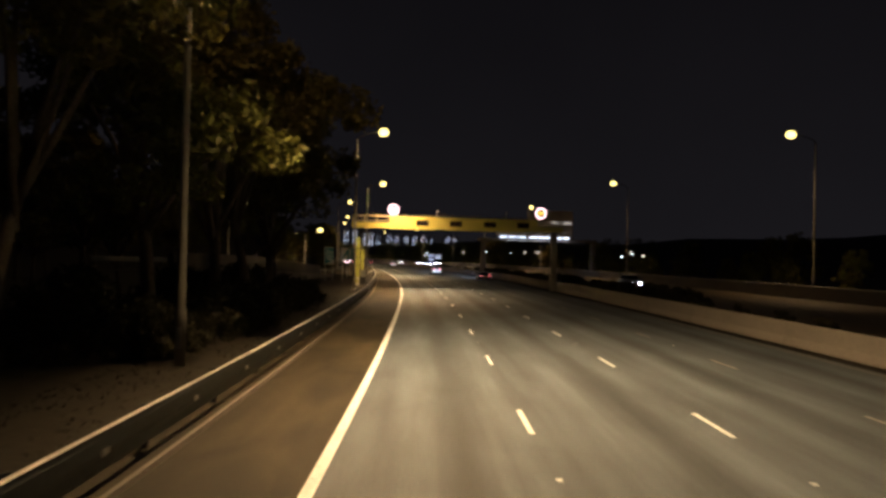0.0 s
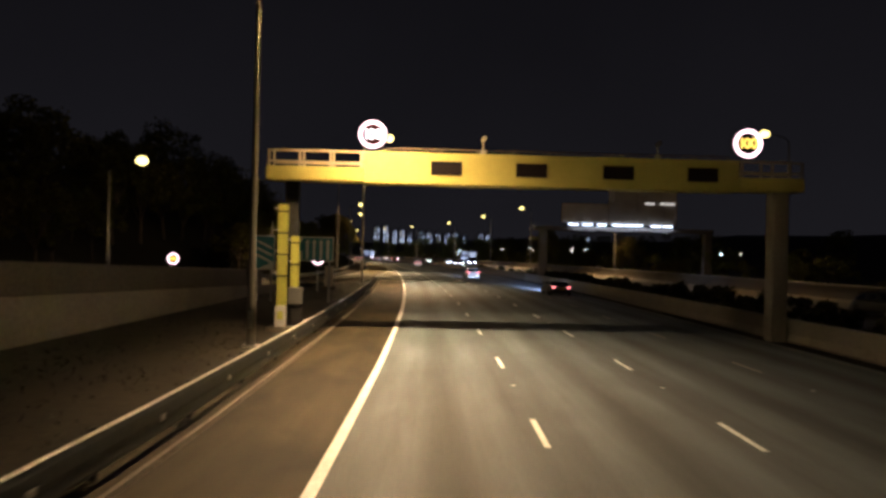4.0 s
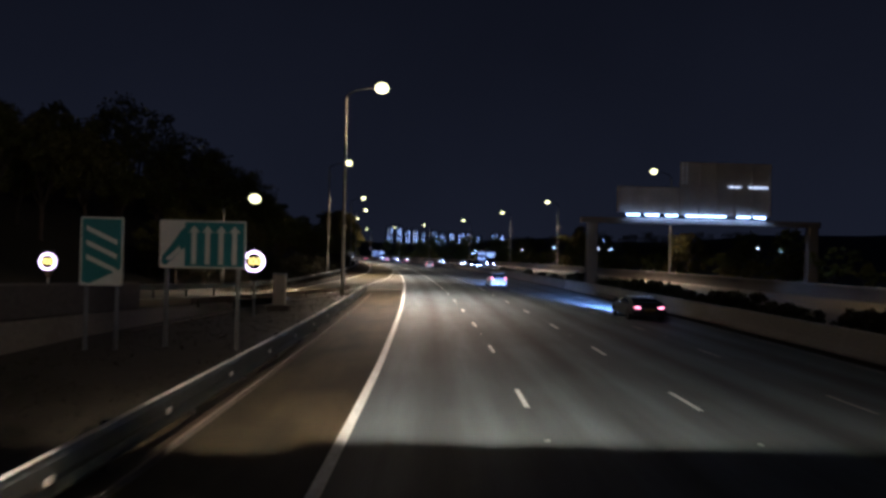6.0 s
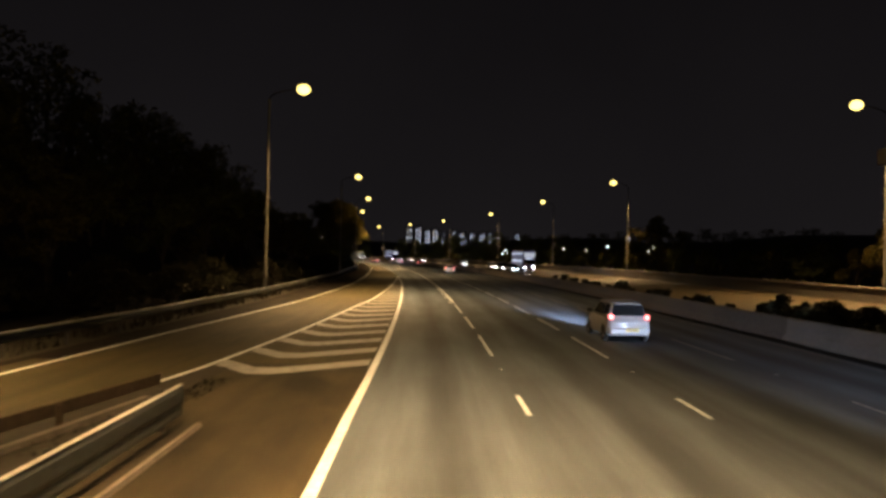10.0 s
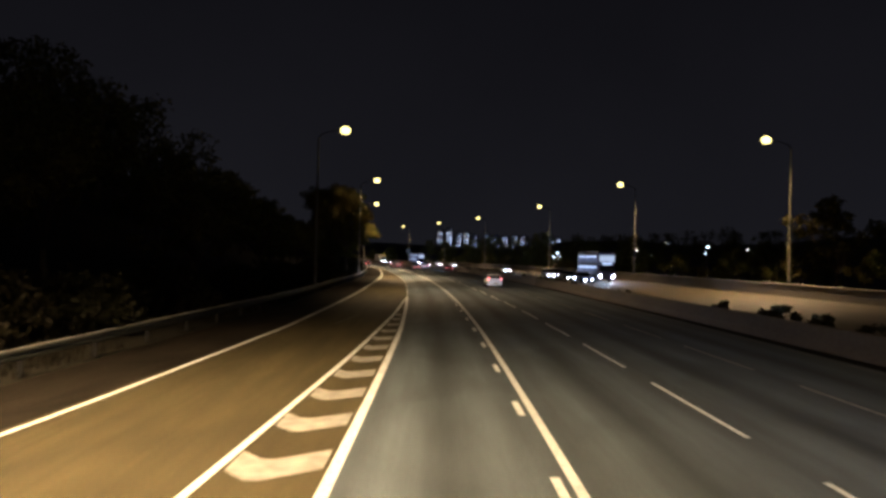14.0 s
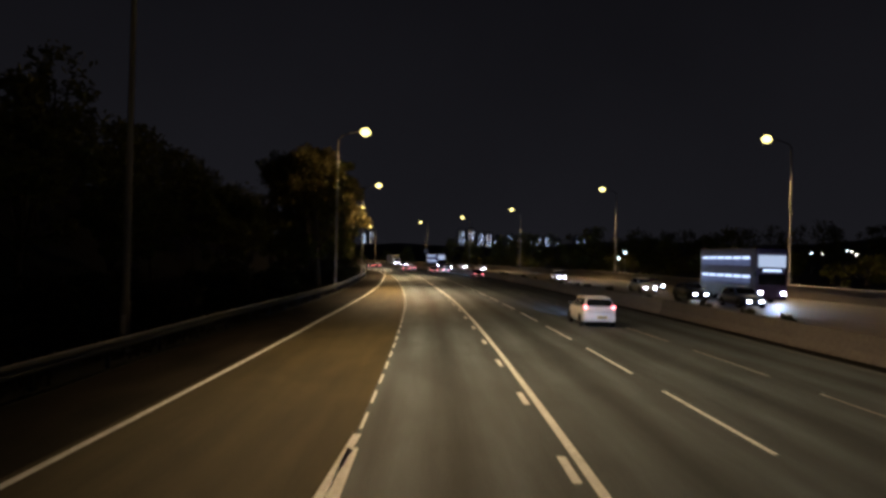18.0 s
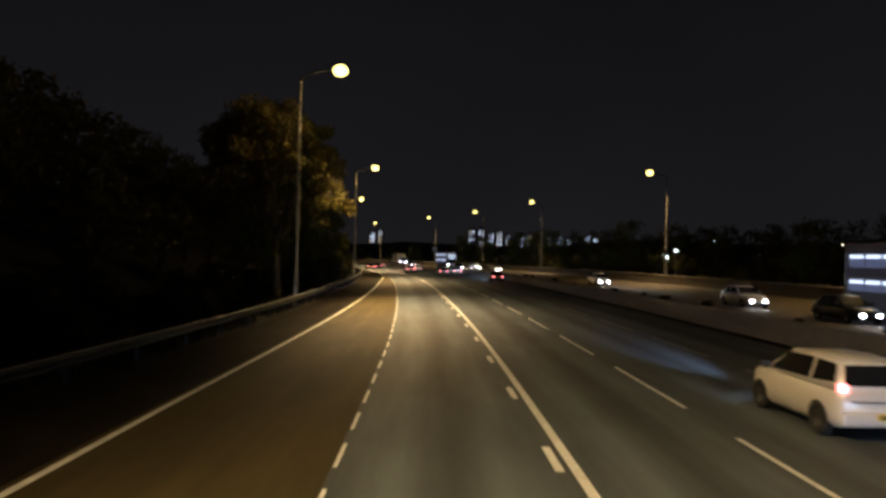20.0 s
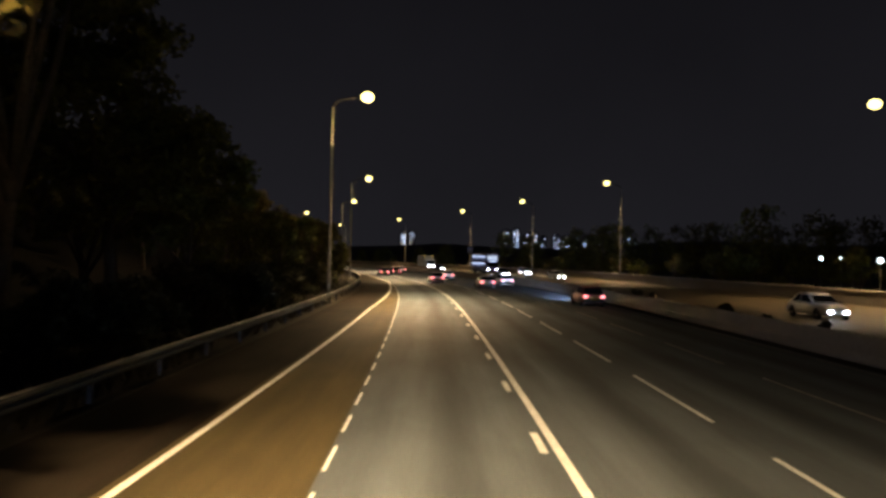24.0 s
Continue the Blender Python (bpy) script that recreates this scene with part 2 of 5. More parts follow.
BACK_RAIL = curve_of([(40, -19.4), (60, -19.0), (100, -17.2), (127, -12.9), (138, -11.9), (168, -10.4), (188, -9.9), (212, -9.05), (229, -8.9), (242, -8.7), (267, -7.58), (285, -7.15), (298, -7.03), (311, -6.75),
                      (335, -6.4), (400, -5.3), (700, -5.3)])


# ================= mesh helpers =================
def mesh_object(name, verts, faces, material, uvs=None, smooth=False):
    me = bpy.data.meshes.new(name)
    me.from_pydata([tuple(v) for v in verts], [], faces)
    if uvs is not None:
        layer = me.uv_layers.new(name="road")
        idx = np.empty(len(me.loops), np.int32)
        me.loops.foreach_get("vertex_index", idx)
        layer.data.foreach_set("uv", np.asarray(uvs, np.float32)[idx].ravel())
    if smooth:
        me.polygons.foreach_set("use_smooth", [True] * len(me.polygons))
    me.materials.append(material)
    me.update()
    return new(name, me)


def part(name, bm, material, parent, label="", smooth=False, m=None):
    """Links a bmesh as one mesh object under a thing or a part."""
    me = bpy.data.meshes.new(name)
    bm.to_mesh(me)
    bm.free()
    me.materials.append(material)
    if smooth:
        me.polygons.foreach_set("use_smooth", [True] * len(me.polygons))
    return piece(name, me, parent, label, m)


def piece(name, me, parent, label="", m=None):
    ob = new(name, me)
    ob.parent = parent
    if m is not None:
        ob.matrix_basis = m
    if label:
        ob["label"] = label
    return ob


def thing(name, m, label, category, group="", kind=""):
    e = new(name)
    e.empty_display_size = 0.3
    e.matrix_basis = m
    return tagged(e, label, category, group, kind)


def box(bm, cx, cy, cz, sx, sy, sz, bevel=0.0, m=None):
    """Adds a box by its centre and sizes, with worn edges where bevel is given."""
    r = bmesh.ops.create_cube(bm, size=1.0)
    vs = r["verts"]
    bmesh.ops.scale(bm, vec=(sx, sy, sz), verts=vs)
    if bevel:
        es = list({e for v in vs for e in v.link_edges})
        out = bmesh.ops.bevel(bm, geom=es, offset=bevel, segments=2, profile=0.6, affect="EDGES")
        vs = list({v for f in out["faces"] for v in f.verts} | {v for v in vs if v.is_valid})
    bmesh.ops.translate(bm, vec=(cx, cy, cz), verts=vs)
    if m is not None:
        bmesh.ops.transform(bm, matrix=m, verts=vs)
    return vs


def tube(bm, path, radii, seg=10, cap=True):
    """Adds a round tube along a list of points."""
    rings = []
    n = len(path)
    for i, p in enumerate(path):
        p = Vector(p)
        d = (Vector(path[min(i + 1, n - 1)]) - Vector(path[max(i - 1, 0)])).normalized()
        ref = Vector((0, 0, 1)) if abs(d.z) < 0.9 else Vector((0, 1, 0))
        u = d.cross(ref).normalized()
        v = d.cross(u).normalized()
        r = radii[i] if isinstance(radii, (list, tuple)) else radii
        rings.append([bm.verts.new(p + (u * math.cos(a) + v * math.sin(a)) * r) for a in (2 * math.pi * k / seg for k in range(seg))])
    for a, b in zip(rings, rings[1:]):
        for k in range(seg):
            bm.faces.new((a[k], a[(k + 1) % seg], b[(k + 1) % seg], b[k]))
    if cap:
        bm.faces.new(rings[0])
        bm.faces.new(rings[-1][::-1])
    bmesh.ops.recalc_face_normals(bm, faces=bm.faces[:])


def stations(s0, s1, ds):
    n = max(1, int(round((s1 - s0) / ds)))
    return [s0 + (s1 - s0) * i / n for i in range(n + 1)]


def ribbon(name, s0, s1, ds, left, right, z, material, across=6):
    """A surface between two curves along the road; z(s, l) is its height."""
    verts, uvs, faces = [], [], []
    ss = stations(s0, s1, ds)
    for s in ss:
        a, b = left(s), right(s)
        for k in range(across + 1):
            l = a + (b - a) * k / across
            verts.append(at(s, l, z(s, l)))
            uvs.append((l, s))
    w = across + 1
    for i in range(len(ss) - 1):
        for k in range(across):
            faces.append((i * w + k, i * w + k + 1, (i + 1) * w + k + 1, (i + 1) * w + k))
    return mesh_object(name, verts, faces, material, uvs)


def sweep(name, s0, s1, ds, profile, shift, lift, material):
    """A closed profile of (l, z) carried along the road."""
    verts, faces, uvs = [], [], []
    ss = stations(s0, s1, ds)
    n = len(profile)
    for s in ss:
        for l, z in profile:
            verts.append(at(s, l + shift(s), z + lift(s)))
            uvs.append((l, s))
    for i in range(len(ss) - 1):
        for k in range(n):
            j = (k + 1) % n
            faces.append((i * n + k, (i + 1) * n + k, (i + 1) * n + j, i * n + j))
    faces.append(tuple(range(n)))
    faces.append(tuple(reversed(range((len(ss) - 1) * n, len(ss) * n))))
    return mesh_object(name, verts, faces, material, uvs)


def flat(s):
    return 0.0


def moved(curve, d):
    return lambda s: curve(s) + d


# ================= ground and roads =================
def smooth01(x):
    x = np.clip(x, 0, 1)
    return x * x * (3 - 2 * x)


def station_of(px, py):
    """Nearest station and offset for arrays of places."""
    s, l = np.empty(len(px)), np.empty(len(px))
    ax, ay, ah, asx = RX[::4], RY[::4], RH[::4], RS[::4]
    for a in range(0, len(px), 2000):
        b = slice(a, a + 2000)
        i = np.argmin((px[b, None] - ax) ** 2 + (py[b, None] - ay) ** 2, axis=1)
        dx, dy = px[b] - ax[i], py[b] - ay[i]
        s[b] = asx[i] - np.sin(ah[i]) * dx + np.cos(ah[i]) * dy
        l[b] = np.cos(ah[i]) * dx + np.sin(ah[i]) * dy
    return s, l


def ground_height(px, py):
    s, l = station_of(px, py)
    foot = np.interp(s, [0, 60, 100, 130, 160, 200, 300, 400], [-20, -25, -23, -17, -15, -13, -12, -11])
    crest = np.interp(s, [-60, 20, 60, 110, 200, 320, 500, 700], [10, 9, 7, 14, 19, 14, 12, 12])
    rough = np.sin(px * 0.043 + 1.3) * np.cos(py * 0.037) + 0.5 * np.sin(px * 0.11 + py * 0.083)
    z = np.full(len(px), -0.06)
    left = smooth01((foot - l) / 42.0) * (crest + 1.6 * rough)
    z = np.where(l < foot, z + left, z)
    right = smooth01((l - 44) / 60.0) * (1.5 + 1.2 * rough)
    z = np.where(l > 44, z + right, z)
    r = np.hypot(px, py)
    far = smooth01((r - 700) / 900.0)
    az = np.degrees(np.arctan2(px, py))
    ridge = 27 + 7 * np.sin(np.radians(az) * 9.0 + 0.7) + 5 * np.sin(np.radians(az) * 23.0) + 40 * smooth01((az - 3) / 30.0)
    return z + far * np.maximum(ridge, 4)


def axis(lo, hi, step, reach):
    mid_ = list(np.arange(lo, hi + 0.1, step))
    out_, d = [], step
    v = hi
    while v < reach:
        d *= 1.22
        v += d
        out_.append(v)
    neg, d, v = [], step, lo
    while v > -reach:
        d *= 1.22
        v -= d
        neg.append(v)
    return np.array(neg[::-1] + mid_ + out_)


def build_ground():
    gx, gy = axis(-260, 120, 4.0, 4200), axis(-80, 600, 4.0, 4200)
    X, Y = np.meshgrid(gx, gy)
    px, py = X.ravel(), Y.ravel()
    pz = ground_height(px, py)
    w = len(gx)
    faces = [(j * w + i, j * w + i + 1, (j + 1) * w + i + 1, (j + 1) * w + i) for j in range(len(gy) - 1) for i in range(w - 1)]
    ob = mesh_object("ground", np.c_[px, py, pz], faces, M_GROUND, smooth=True)
    return tagged(ob, "dark rough grass and earth rising to a wooded slope", "ground", kind="structure")


build_ground()

road = ribbon("road", -60, 700, 2.0, moved(EDGE, -0.06), BARRIER, lambda s, l: 0.0, M_ROAD, across=8)
tagged(road, "four-lane asphalt carriageway with darker oil lines in the lanes", "road", kind="structure")
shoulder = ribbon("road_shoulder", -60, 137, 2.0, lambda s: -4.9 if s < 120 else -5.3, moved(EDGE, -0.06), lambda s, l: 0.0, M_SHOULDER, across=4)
tagged(shoulder, "asphalt hard shoulder beside the guard rail, darkened as outside the headlights", "road", kind="structure")
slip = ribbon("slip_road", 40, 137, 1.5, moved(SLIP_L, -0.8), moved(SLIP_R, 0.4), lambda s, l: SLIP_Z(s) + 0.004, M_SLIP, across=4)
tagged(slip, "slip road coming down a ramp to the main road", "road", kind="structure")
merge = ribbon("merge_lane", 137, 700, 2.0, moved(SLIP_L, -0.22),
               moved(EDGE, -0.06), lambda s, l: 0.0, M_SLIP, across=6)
tagged(merge, "asphalt merge lane and hatched area with lamp orange put into its colour", "road", kind="structure")
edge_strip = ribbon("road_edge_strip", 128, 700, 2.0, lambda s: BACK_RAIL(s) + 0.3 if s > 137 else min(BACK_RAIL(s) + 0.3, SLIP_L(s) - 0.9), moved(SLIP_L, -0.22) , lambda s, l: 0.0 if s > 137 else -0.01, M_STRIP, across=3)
tagged(edge_strip, "asphalt strip between edge line and guard rail, darkened for weak light", "road", kind="structure")
opposite = ribbon("opposite_road", -60, 700, 3.0, lambda s: 19.2, lambda s: 35.4, lambda s, l: 0.25, M_OPP, across=6)
tagged(opposite, "asphalt carriageway of the opposite direction", "road", kind="structure")

# verges of earth and grass
M_VERGE = mat("dry_verge", (0.019, 0.015, 0.008), 0.95, grain=0.5, scale=4, big=0.45, big_scale=0.25, bump=0.5, dirt=(0.024, 0.02, 0.012))
verge = ribbon("verge_island", -60, 136, 2.0, lambda s: SLIP_R(s) + 0.2 if s > 56 else -12.5, lambda s: -4.9 if s < 120 else -5.3,
               lambda s, l: 0.02 + 0.10 * smooth01((-l - 5.0) / 3.0), M_VERGE, across=5)
tagged(verge, "dry grass verge between the guard rail and the slip road", "verge", kind="structure")
median = ribbon("verge_median", -60, 700, 3.0, moved(BARRIER, 0.4), lambda s: 19.2, lambda s, l: 0.22, M_VERGE, across=3)
tagged(median, "planted strip of earth between the carriageways", "verge", kind="structure")

# concrete barrier along the median: a wide foot, a sloped face and a narrow top
PROFILE = [(0.0, 0.0), (0.0, 0.09), (0.16, 0.34), (0.22, 0.92), (0.25, 0.95), (0.42, 0.95), (0.45, 0.92), (0.52, 0.3), (0.62, 0.0)]
M_STAIN_SHADE = mat("stained_shaded_concrete", (0.13, 0.115, 0.10), 0.9, grain=0.25, scale=6, big=0.4, big_scale=0.2, bump=0.2, dirt=(0.07, 0.06, 0.05))
# the middle stretch takes the darker concrete to stand in for shade
for s0_, s1_, m_, t_ in ((-60, 146, M_CONC, "pale concrete safety barrier along the median"), (146, 254, M_STAIN_SHADE, "concrete safety barrier along the median, shade put into a darker colour"),
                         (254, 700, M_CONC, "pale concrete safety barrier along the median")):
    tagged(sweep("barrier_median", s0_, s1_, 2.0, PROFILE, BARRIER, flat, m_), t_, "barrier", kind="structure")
far_wall = sweep("wall_far", -60, 700, 3.0, [(0, 0.0), (0.05, 0.5), (0.12, 1.35), (0.32, 1.35), (0.38, 0.0)], lambda s: 35.3, flat, M_STAIN_SHADE)
coping = sweep("wall_coping", -60, 700, 3.0, [(0, 1.352), (0, 1.47), (0.03, 1.5), (0.37, 1.5), (0.40, 1.47), (0.40, 1.352)], lambda s: 35.32, flat, M_CONC)
tagged(coping, "pale concrete coping on the far wall", "wall", kind="structure")
gutter = ribbon("road_gutter", -60, 700, 3.0, moved(BARRIER, -0.72), moved(BARRIER, 0.01), lambda s, l: 0.005, M_STRIP, across=2)
tagged(gutter, "dark dirty gutter at the foot of the barrier", "road", kind="structure")
tagged(far_wall, "low concrete wall on the far side of the opposite road", "wall", kind="structure")
kerb = sweep("kerb", -60, 129, 2.0, [(0, 0), (0, 0.05), (0.02, 0.07), (0.10, 0.07), (0.13, 0.0)], moved(FRONT_RAIL, 0.30), flat, M_KERB)
tagged(kerb, "stained concrete edging strip under the guard rail", "kerb", kind="structure")
kerb2 = sweep("kerb_slip", 98, 131, 1.5, [(0, 0), (0, 0.12), (0.03, 0.15), (0.19, 0.15), (0.22, 0.0)], moved(SLIP_R, 0.95), flat, M_KERB)
tagged(kerb2, "concrete kerb along the slip road", "kerb", kind="structure")
# retaining wall and parapet of the ramp
M_RAMP = mat("pale_ramp_concrete", (0.40, 0.36, 0.30), 0.88, grain=0.2, scale=6, big=0.35, big_scale=0.25, bump=0.2, dirt=(0.22, 0.19, 0.15))
ramp_wall = sweep("wall_ramp", 60, 110, 2.0, [(0, -1.9), (0, 0.0), (0.4, 0.0), (0.4, -1.9)], SLIP_R, lambda s: SLIP_Z(s) - 0.05, M_RAMP)
tagged(ramp_wall, "concrete retaining wall of the slip road ramp", "wall", kind="structure")
ramp_parapet = sweep("wall_parapet", 40, 100, 2.0, [(0.02, 0.0), (0.02, 1.05), (0.06, 1.1), (0.28, 1.1), (0.32, 1.05), (0.32, 0.0)], SLIP_R,
                     lambda s: SLIP_Z(s) - 0.04, M_KERB)
tagged(ramp_parapet, "concrete parapet on the slip road ramp", "wall", kind="structure")


# ================= street lamps =================
def street_lamp(height, label, watts=LAMP_WATTS, tilt=14, narrow=0.27, spill=0.0):
    """Tapered pole with a service door, a rising arm of 2.5 m towards +x, a lantern with a glowing bowl, and its light."""
    ob = thing("street_lamp", Matrix(), label, "street lamp", "street lamps along the road")
    top = height - 0.85
    bm = bmesh.new()
    tube(bm, [(0, 0, 0), (0, 0, 1.6), (0, 0, 1.75), (0, 0, top * 0.6), (0, 0, top)], [0.16, 0.16, 0.125, 0.10, 0.075], 12)
    part("pole", bm, M_POLE, ob, smooth=True)
    bm = bmesh.new()
    box(bm, 0, 0, 0.03, 0.5, 0.5, 0.06, 0.01)
    part("base_plate", bm, M_GALV, ob)
    bm = bmesh.new()
    box(bm, 0, -0.16, 0.9, 0.15, 0.02, 0.6, 0.006)
    part("service_door", bm, M_GALV, ob)
    bm = bmesh.new()
    tube(bm, [(0, 0, top - 0.2), (0.03, 0, top + 0.1), (0.35, 0, top + 0.42), (1.1, 0, top + 0.66), (2.05, 0, top + 0.82)], [0.06, 0.055, 0.05, 0.045, 0.04], 8)
    part("arm", bm, M_ARM, ob, "thin dark arm", smooth=True)
    bm = bmesh.new()
    n = 9
    pts = [(1.95 + 1.05 * i / (n - 1), 0, height + 0.10) for i in range(n)]
    tube(bm, pts, [0.05 + 0.17 * math.sin(math.pi * min(1, 0.12 + 0.9 * i / (n - 1))) for i in range(n)], 10)
    bmesh.ops.scale(bm, vec=(1, 1, 0.55), space=Matrix.Translation((0, 0, -height - 0.1)), verts=bm.verts)
    lantern = part("lantern", bm, M_POLE, ob, "grey lantern housing", smooth=True)
    bm = bmesh.new()
    bmesh.ops.create_uvsphere(bm, u_segments=14, v_segments=8, radius=1.0)
    bmesh.ops.scale(bm, vec=(0.50, 0.44, 0.38), verts=bm.verts)
    bmesh.ops.translate(bm, vec=(2.52, 0, height - 0.05), verts=bm.verts)
    part("bowl", bm, M_BOWL, lantern, "glowing orange lantern bowl", smooth=True)
    lamp = bpy.data.lights.new("sodium_light", "SPOT")
    lamp.energy, lamp.color, lamp.shadow_soft_size = watts, SODIUM, 0.3
    lamp.spot_size, lamp.spot_blend = radians(146), 1.0
    lo = new("sodium_light", lamp)
    lo.parent = ob
    lo.matrix_basis = pose(2.52, 0, height - 0.62, 0, -tilt, 0) @ Matrix.Diagonal((narrow, 1, 1, 1))
    if spill:
        # the bowl's own glow to all sides, which reaches leaves and poles beside it
        side = bpy.data.lights.new("bowl_light", "POINT")
        side.energy, side.color, side.shadow_soft_size = spill, SODIUM, 0.3
        so = new("bowl_light", side)
        so.parent = ob
        so.matrix_basis = pose(2.52, 0, height - 1.3)
    return ob


# stations and offsets of the lanterns' poles, near side and far side
NEAR_LAMPS = [(21, -6.95, 0.0), (71.2, -5.7, 0.05), (123.1, -5.65, 0.1), (171.0, -11.3, 0.0), (231.8, -9.9, 0.0), (278.1, -7.85, 0.0), (331.3, -7.05, 0.0),
              (389.6, -6.5, 0.0), (437.7, -3.6, 0.0), (490, -6.5, 0.0)]
FAR_LAMPS = [(19, 38.6), (69.8, 38.9), (118.1, 36.8), (170.7, 36.2), (232.5, 36.3), (277.3, 36.1), (330.3, 35.9), (390.3, 37.0), (430.0, 37.0),
             (467.1, 36.3), (518.7, 36.2), (575, 36.2)]
first = street_lamp(15.15, "tall grey street lamp with one lit sodium lantern", LAMP_WATTS, 26, 0.36, 500.0)
first.matrix_basis = frame_at(*NEAR_LAMPS[0])
proto = street_lamp(15.15, "tall grey street lamp with one lit sodium lantern", spill=1200.0)
proto.matrix_basis = frame_at(*NEAR_LAMPS[1])
for i_, (s_, l_, z_) in enumerate(NEAR_LAMPS[2:]):
    if i_ not in (1, 2, 3):
        copy_thing(proto, frame_at(s_, l_, z_))
dim = street_lamp(15.15, "tall grey street lamp with a weaker sodium lantern", LAMP_WATTS * 0.40, 36, 0.36)
dim.matrix_basis = frame_at(*NEAR_LAMPS[4])
outer = street_lamp(15.45, "tall grey street lamp set back behind the merge lane", LAMP_WATTS * 1.1, 17, 0.42)
outer.matrix_basis = frame_at(*NEAR_LAMPS[3])
bright = street_lamp(15.15, "tall grey street lamp with a bright sodium lantern beside tall trees", LAMP_WATTS * 1.05, 18, 0.25, 450.0)
bright.matrix_basis = frame_at(*NEAR_LAMPS[5])
far_proto = street_lamp(15.15, "tall grey street lamp with one lit lantern behind the far wall", FAR_LAMP_WATTS, 4, 0.42)
far_proto.matrix_basis = frame_at(FAR_LAMPS[5][0], FAR_LAMPS[5][1], 0.45, 180)
weak = street_lamp(15.6, "tall grey street lamp with a weak lantern behind the far wall", FAR_LAMP_WATTS * 0.35, 2, 0.32)
weak.matrix_basis = frame_at(FAR_LAMPS[0][0], FAR_LAMPS[0][1], 0.45, 180)
for s_, l_ in FAR_LAMPS[1:3]:
    copy_thing(weak, frame_at(s_, l_, 0.45, 180))
strong = street_lamp(15.15, "tall grey street lamp with a bright lantern behind the far wall", FAR_LAMP_WATTS * 1.7, 10, 0.48)
strong.matrix_basis = frame_at(FAR_LAMPS[3][0], FAR_LAMPS[3][1], 0.45, 180)
copy_thing(strong, frame_at(FAR_LAMPS[4][0], FAR_LAMPS[4][1], 0.45, 180))
for s_, l_ in FAR_LAMPS[6:]:
    copy_thing(far_proto, frame_at(s_, max(l_, 35.9), 0.45 if s_ < 380 else 0.9, 180))
# two shorter lamps beside the ramp
small = street_lamp(7.4, "short street lamp with a lit sodium lantern on the slope", 6500.0, 4, 0.95)
small.matrix_basis = frame_at(131.4, -16.3, 0.2)
mid_lamp = street_lamp(8.6, "street lamp with a lit lantern beside the ramp", 3600.0, 8, 0.5)
mid_lamp.matrix_basis = frame_at(105.5, -24.6, 1.6)


# ================= road markings =================
def marking(name, label):
    return tagged(thing(name, Matrix(), label, "road marking"), kind="structure")


def line_strip(name, s0, s1, curve, width, material, parent, label="", ds=2.0, lift=0.006, z=flat):
    verts, faces = [], []
    ss = stations(s0, s1, ds)
    for s in ss:
        verts += [at(s, curve(s) - width / 2, z(s) + lift), at(s, curve(s) + width / 2, z(s) + lift)]
    for i in range(len(ss) - 1):
        faces.append((2 * i, 2 * i + 1, 2 * i + 3, 2 * i + 2))
    ob = mesh_object(name, verts, faces, material)
    ob.parent = parent
    if label:
        ob["label"] = label
    return ob


def dash_mesh(name, length, width, lift=0.006, material=M_PAINT):
    me = bpy.data.meshes.new(name)
    w, t = width / 2, lift
    b = 0.02
    me.from_pydata([(-w, b, t), (-w + b, 0, t), (w - b, 0, t), (w, b, t), (w, length - b, t), (w - b, length, t), (-w + b, length, t), (-w, length - b, t)],
                   [], [(0, 1, 2, 3, 4, 5, 6, 7)])
    me.materials.append(material)
    return me


SHORT, LONG = dash_mesh("dash", 2.2, 0.12), dash_mesh("dash", 6.2, 0.12)
# third lane line: duller paint stands in for less headlight reaching it
SHORT_DIM, LONG_DIM = dash_mesh("dash", 2.2, 0.11, material=M_CHEV), dash_mesh("dash", 6.2, 0.11, material=M_CHEV)
BLOCK, STUBBY = dash_mesh("dash", 1.5, 0.15), dash_mesh("dash", 1.5, 0.07)
lines = marking("lane_markings", "white painted lane lines and dashes on the asphalt")
line_strip("edge_line", -60, 220, EDGE, 0.2, M_PAINT, lines)
line_strip("edge_line", 368, 700, EDGE, 0.18, M_PAINT, lines)
line_strip("edge_line", -60, 700, RIGHT_LINE, 0.10, M_WORN, lines, "faint worn edge line")
line_strip("solid_line", 165.8, 420, LANE1, 0.17, M_PAINT, lines)
line_strip("edge_line", 96, 132, moved(SLIP_L, 0.0), 0.15, M_PAINT, lines, z=SLIP_Z, lift=0.012)
line_strip("edge_line", 132, 368, SLIP_L, 0.15, M_PAINT, lines)
line_strip("edge_line", 128, 132, moved(SLIP_R, 0.0), 0.13, M_PAINT, lines, z=SLIP_Z, lift=0.012)
line_strip("edge_line", 132, 221, SLIP_R, 0.15, M_PAINT, lines)


def dashes(curve, me_short, me_long, change, s_end, first=-49.0, step=8.96):
    k = 0
    while first + step * k < s_end:
        s = first + step * k
        piece("dash", me_short if s < change else me_long, lines, m=frame_at(s, curve(s)) @ pose(0, 0, 0, 0, 0, -math.degrees((curve(s + 3) - curve(s)) / 3)))
        k += 1


FIRST = 14.0 - 8.96 * 6
dashes(LANE1, SHORT, LONG, 136, 164, FIRST)
dashes(LANE2, SHORT, LONG, 136, 480, FIRST)
dashes(LANE3, SHORT_DIM, LONG_DIM, 136, 480, FIRST)
for k_ in range(36):
    s_ = 165.1 + 5.9 * k_
    piece("dash", BLOCK, lines, m=frame_at(s_, LANE1(s_) - 0.27))
for k_ in range(55):
    s_ = 221.4 + 2.55 * k_
    piece("dash", STUBBY, lines, m=frame_at(s_, EDGE(s_)))
STUD = dash_mesh("road_stud", 0.12, 0.1, 0.02)
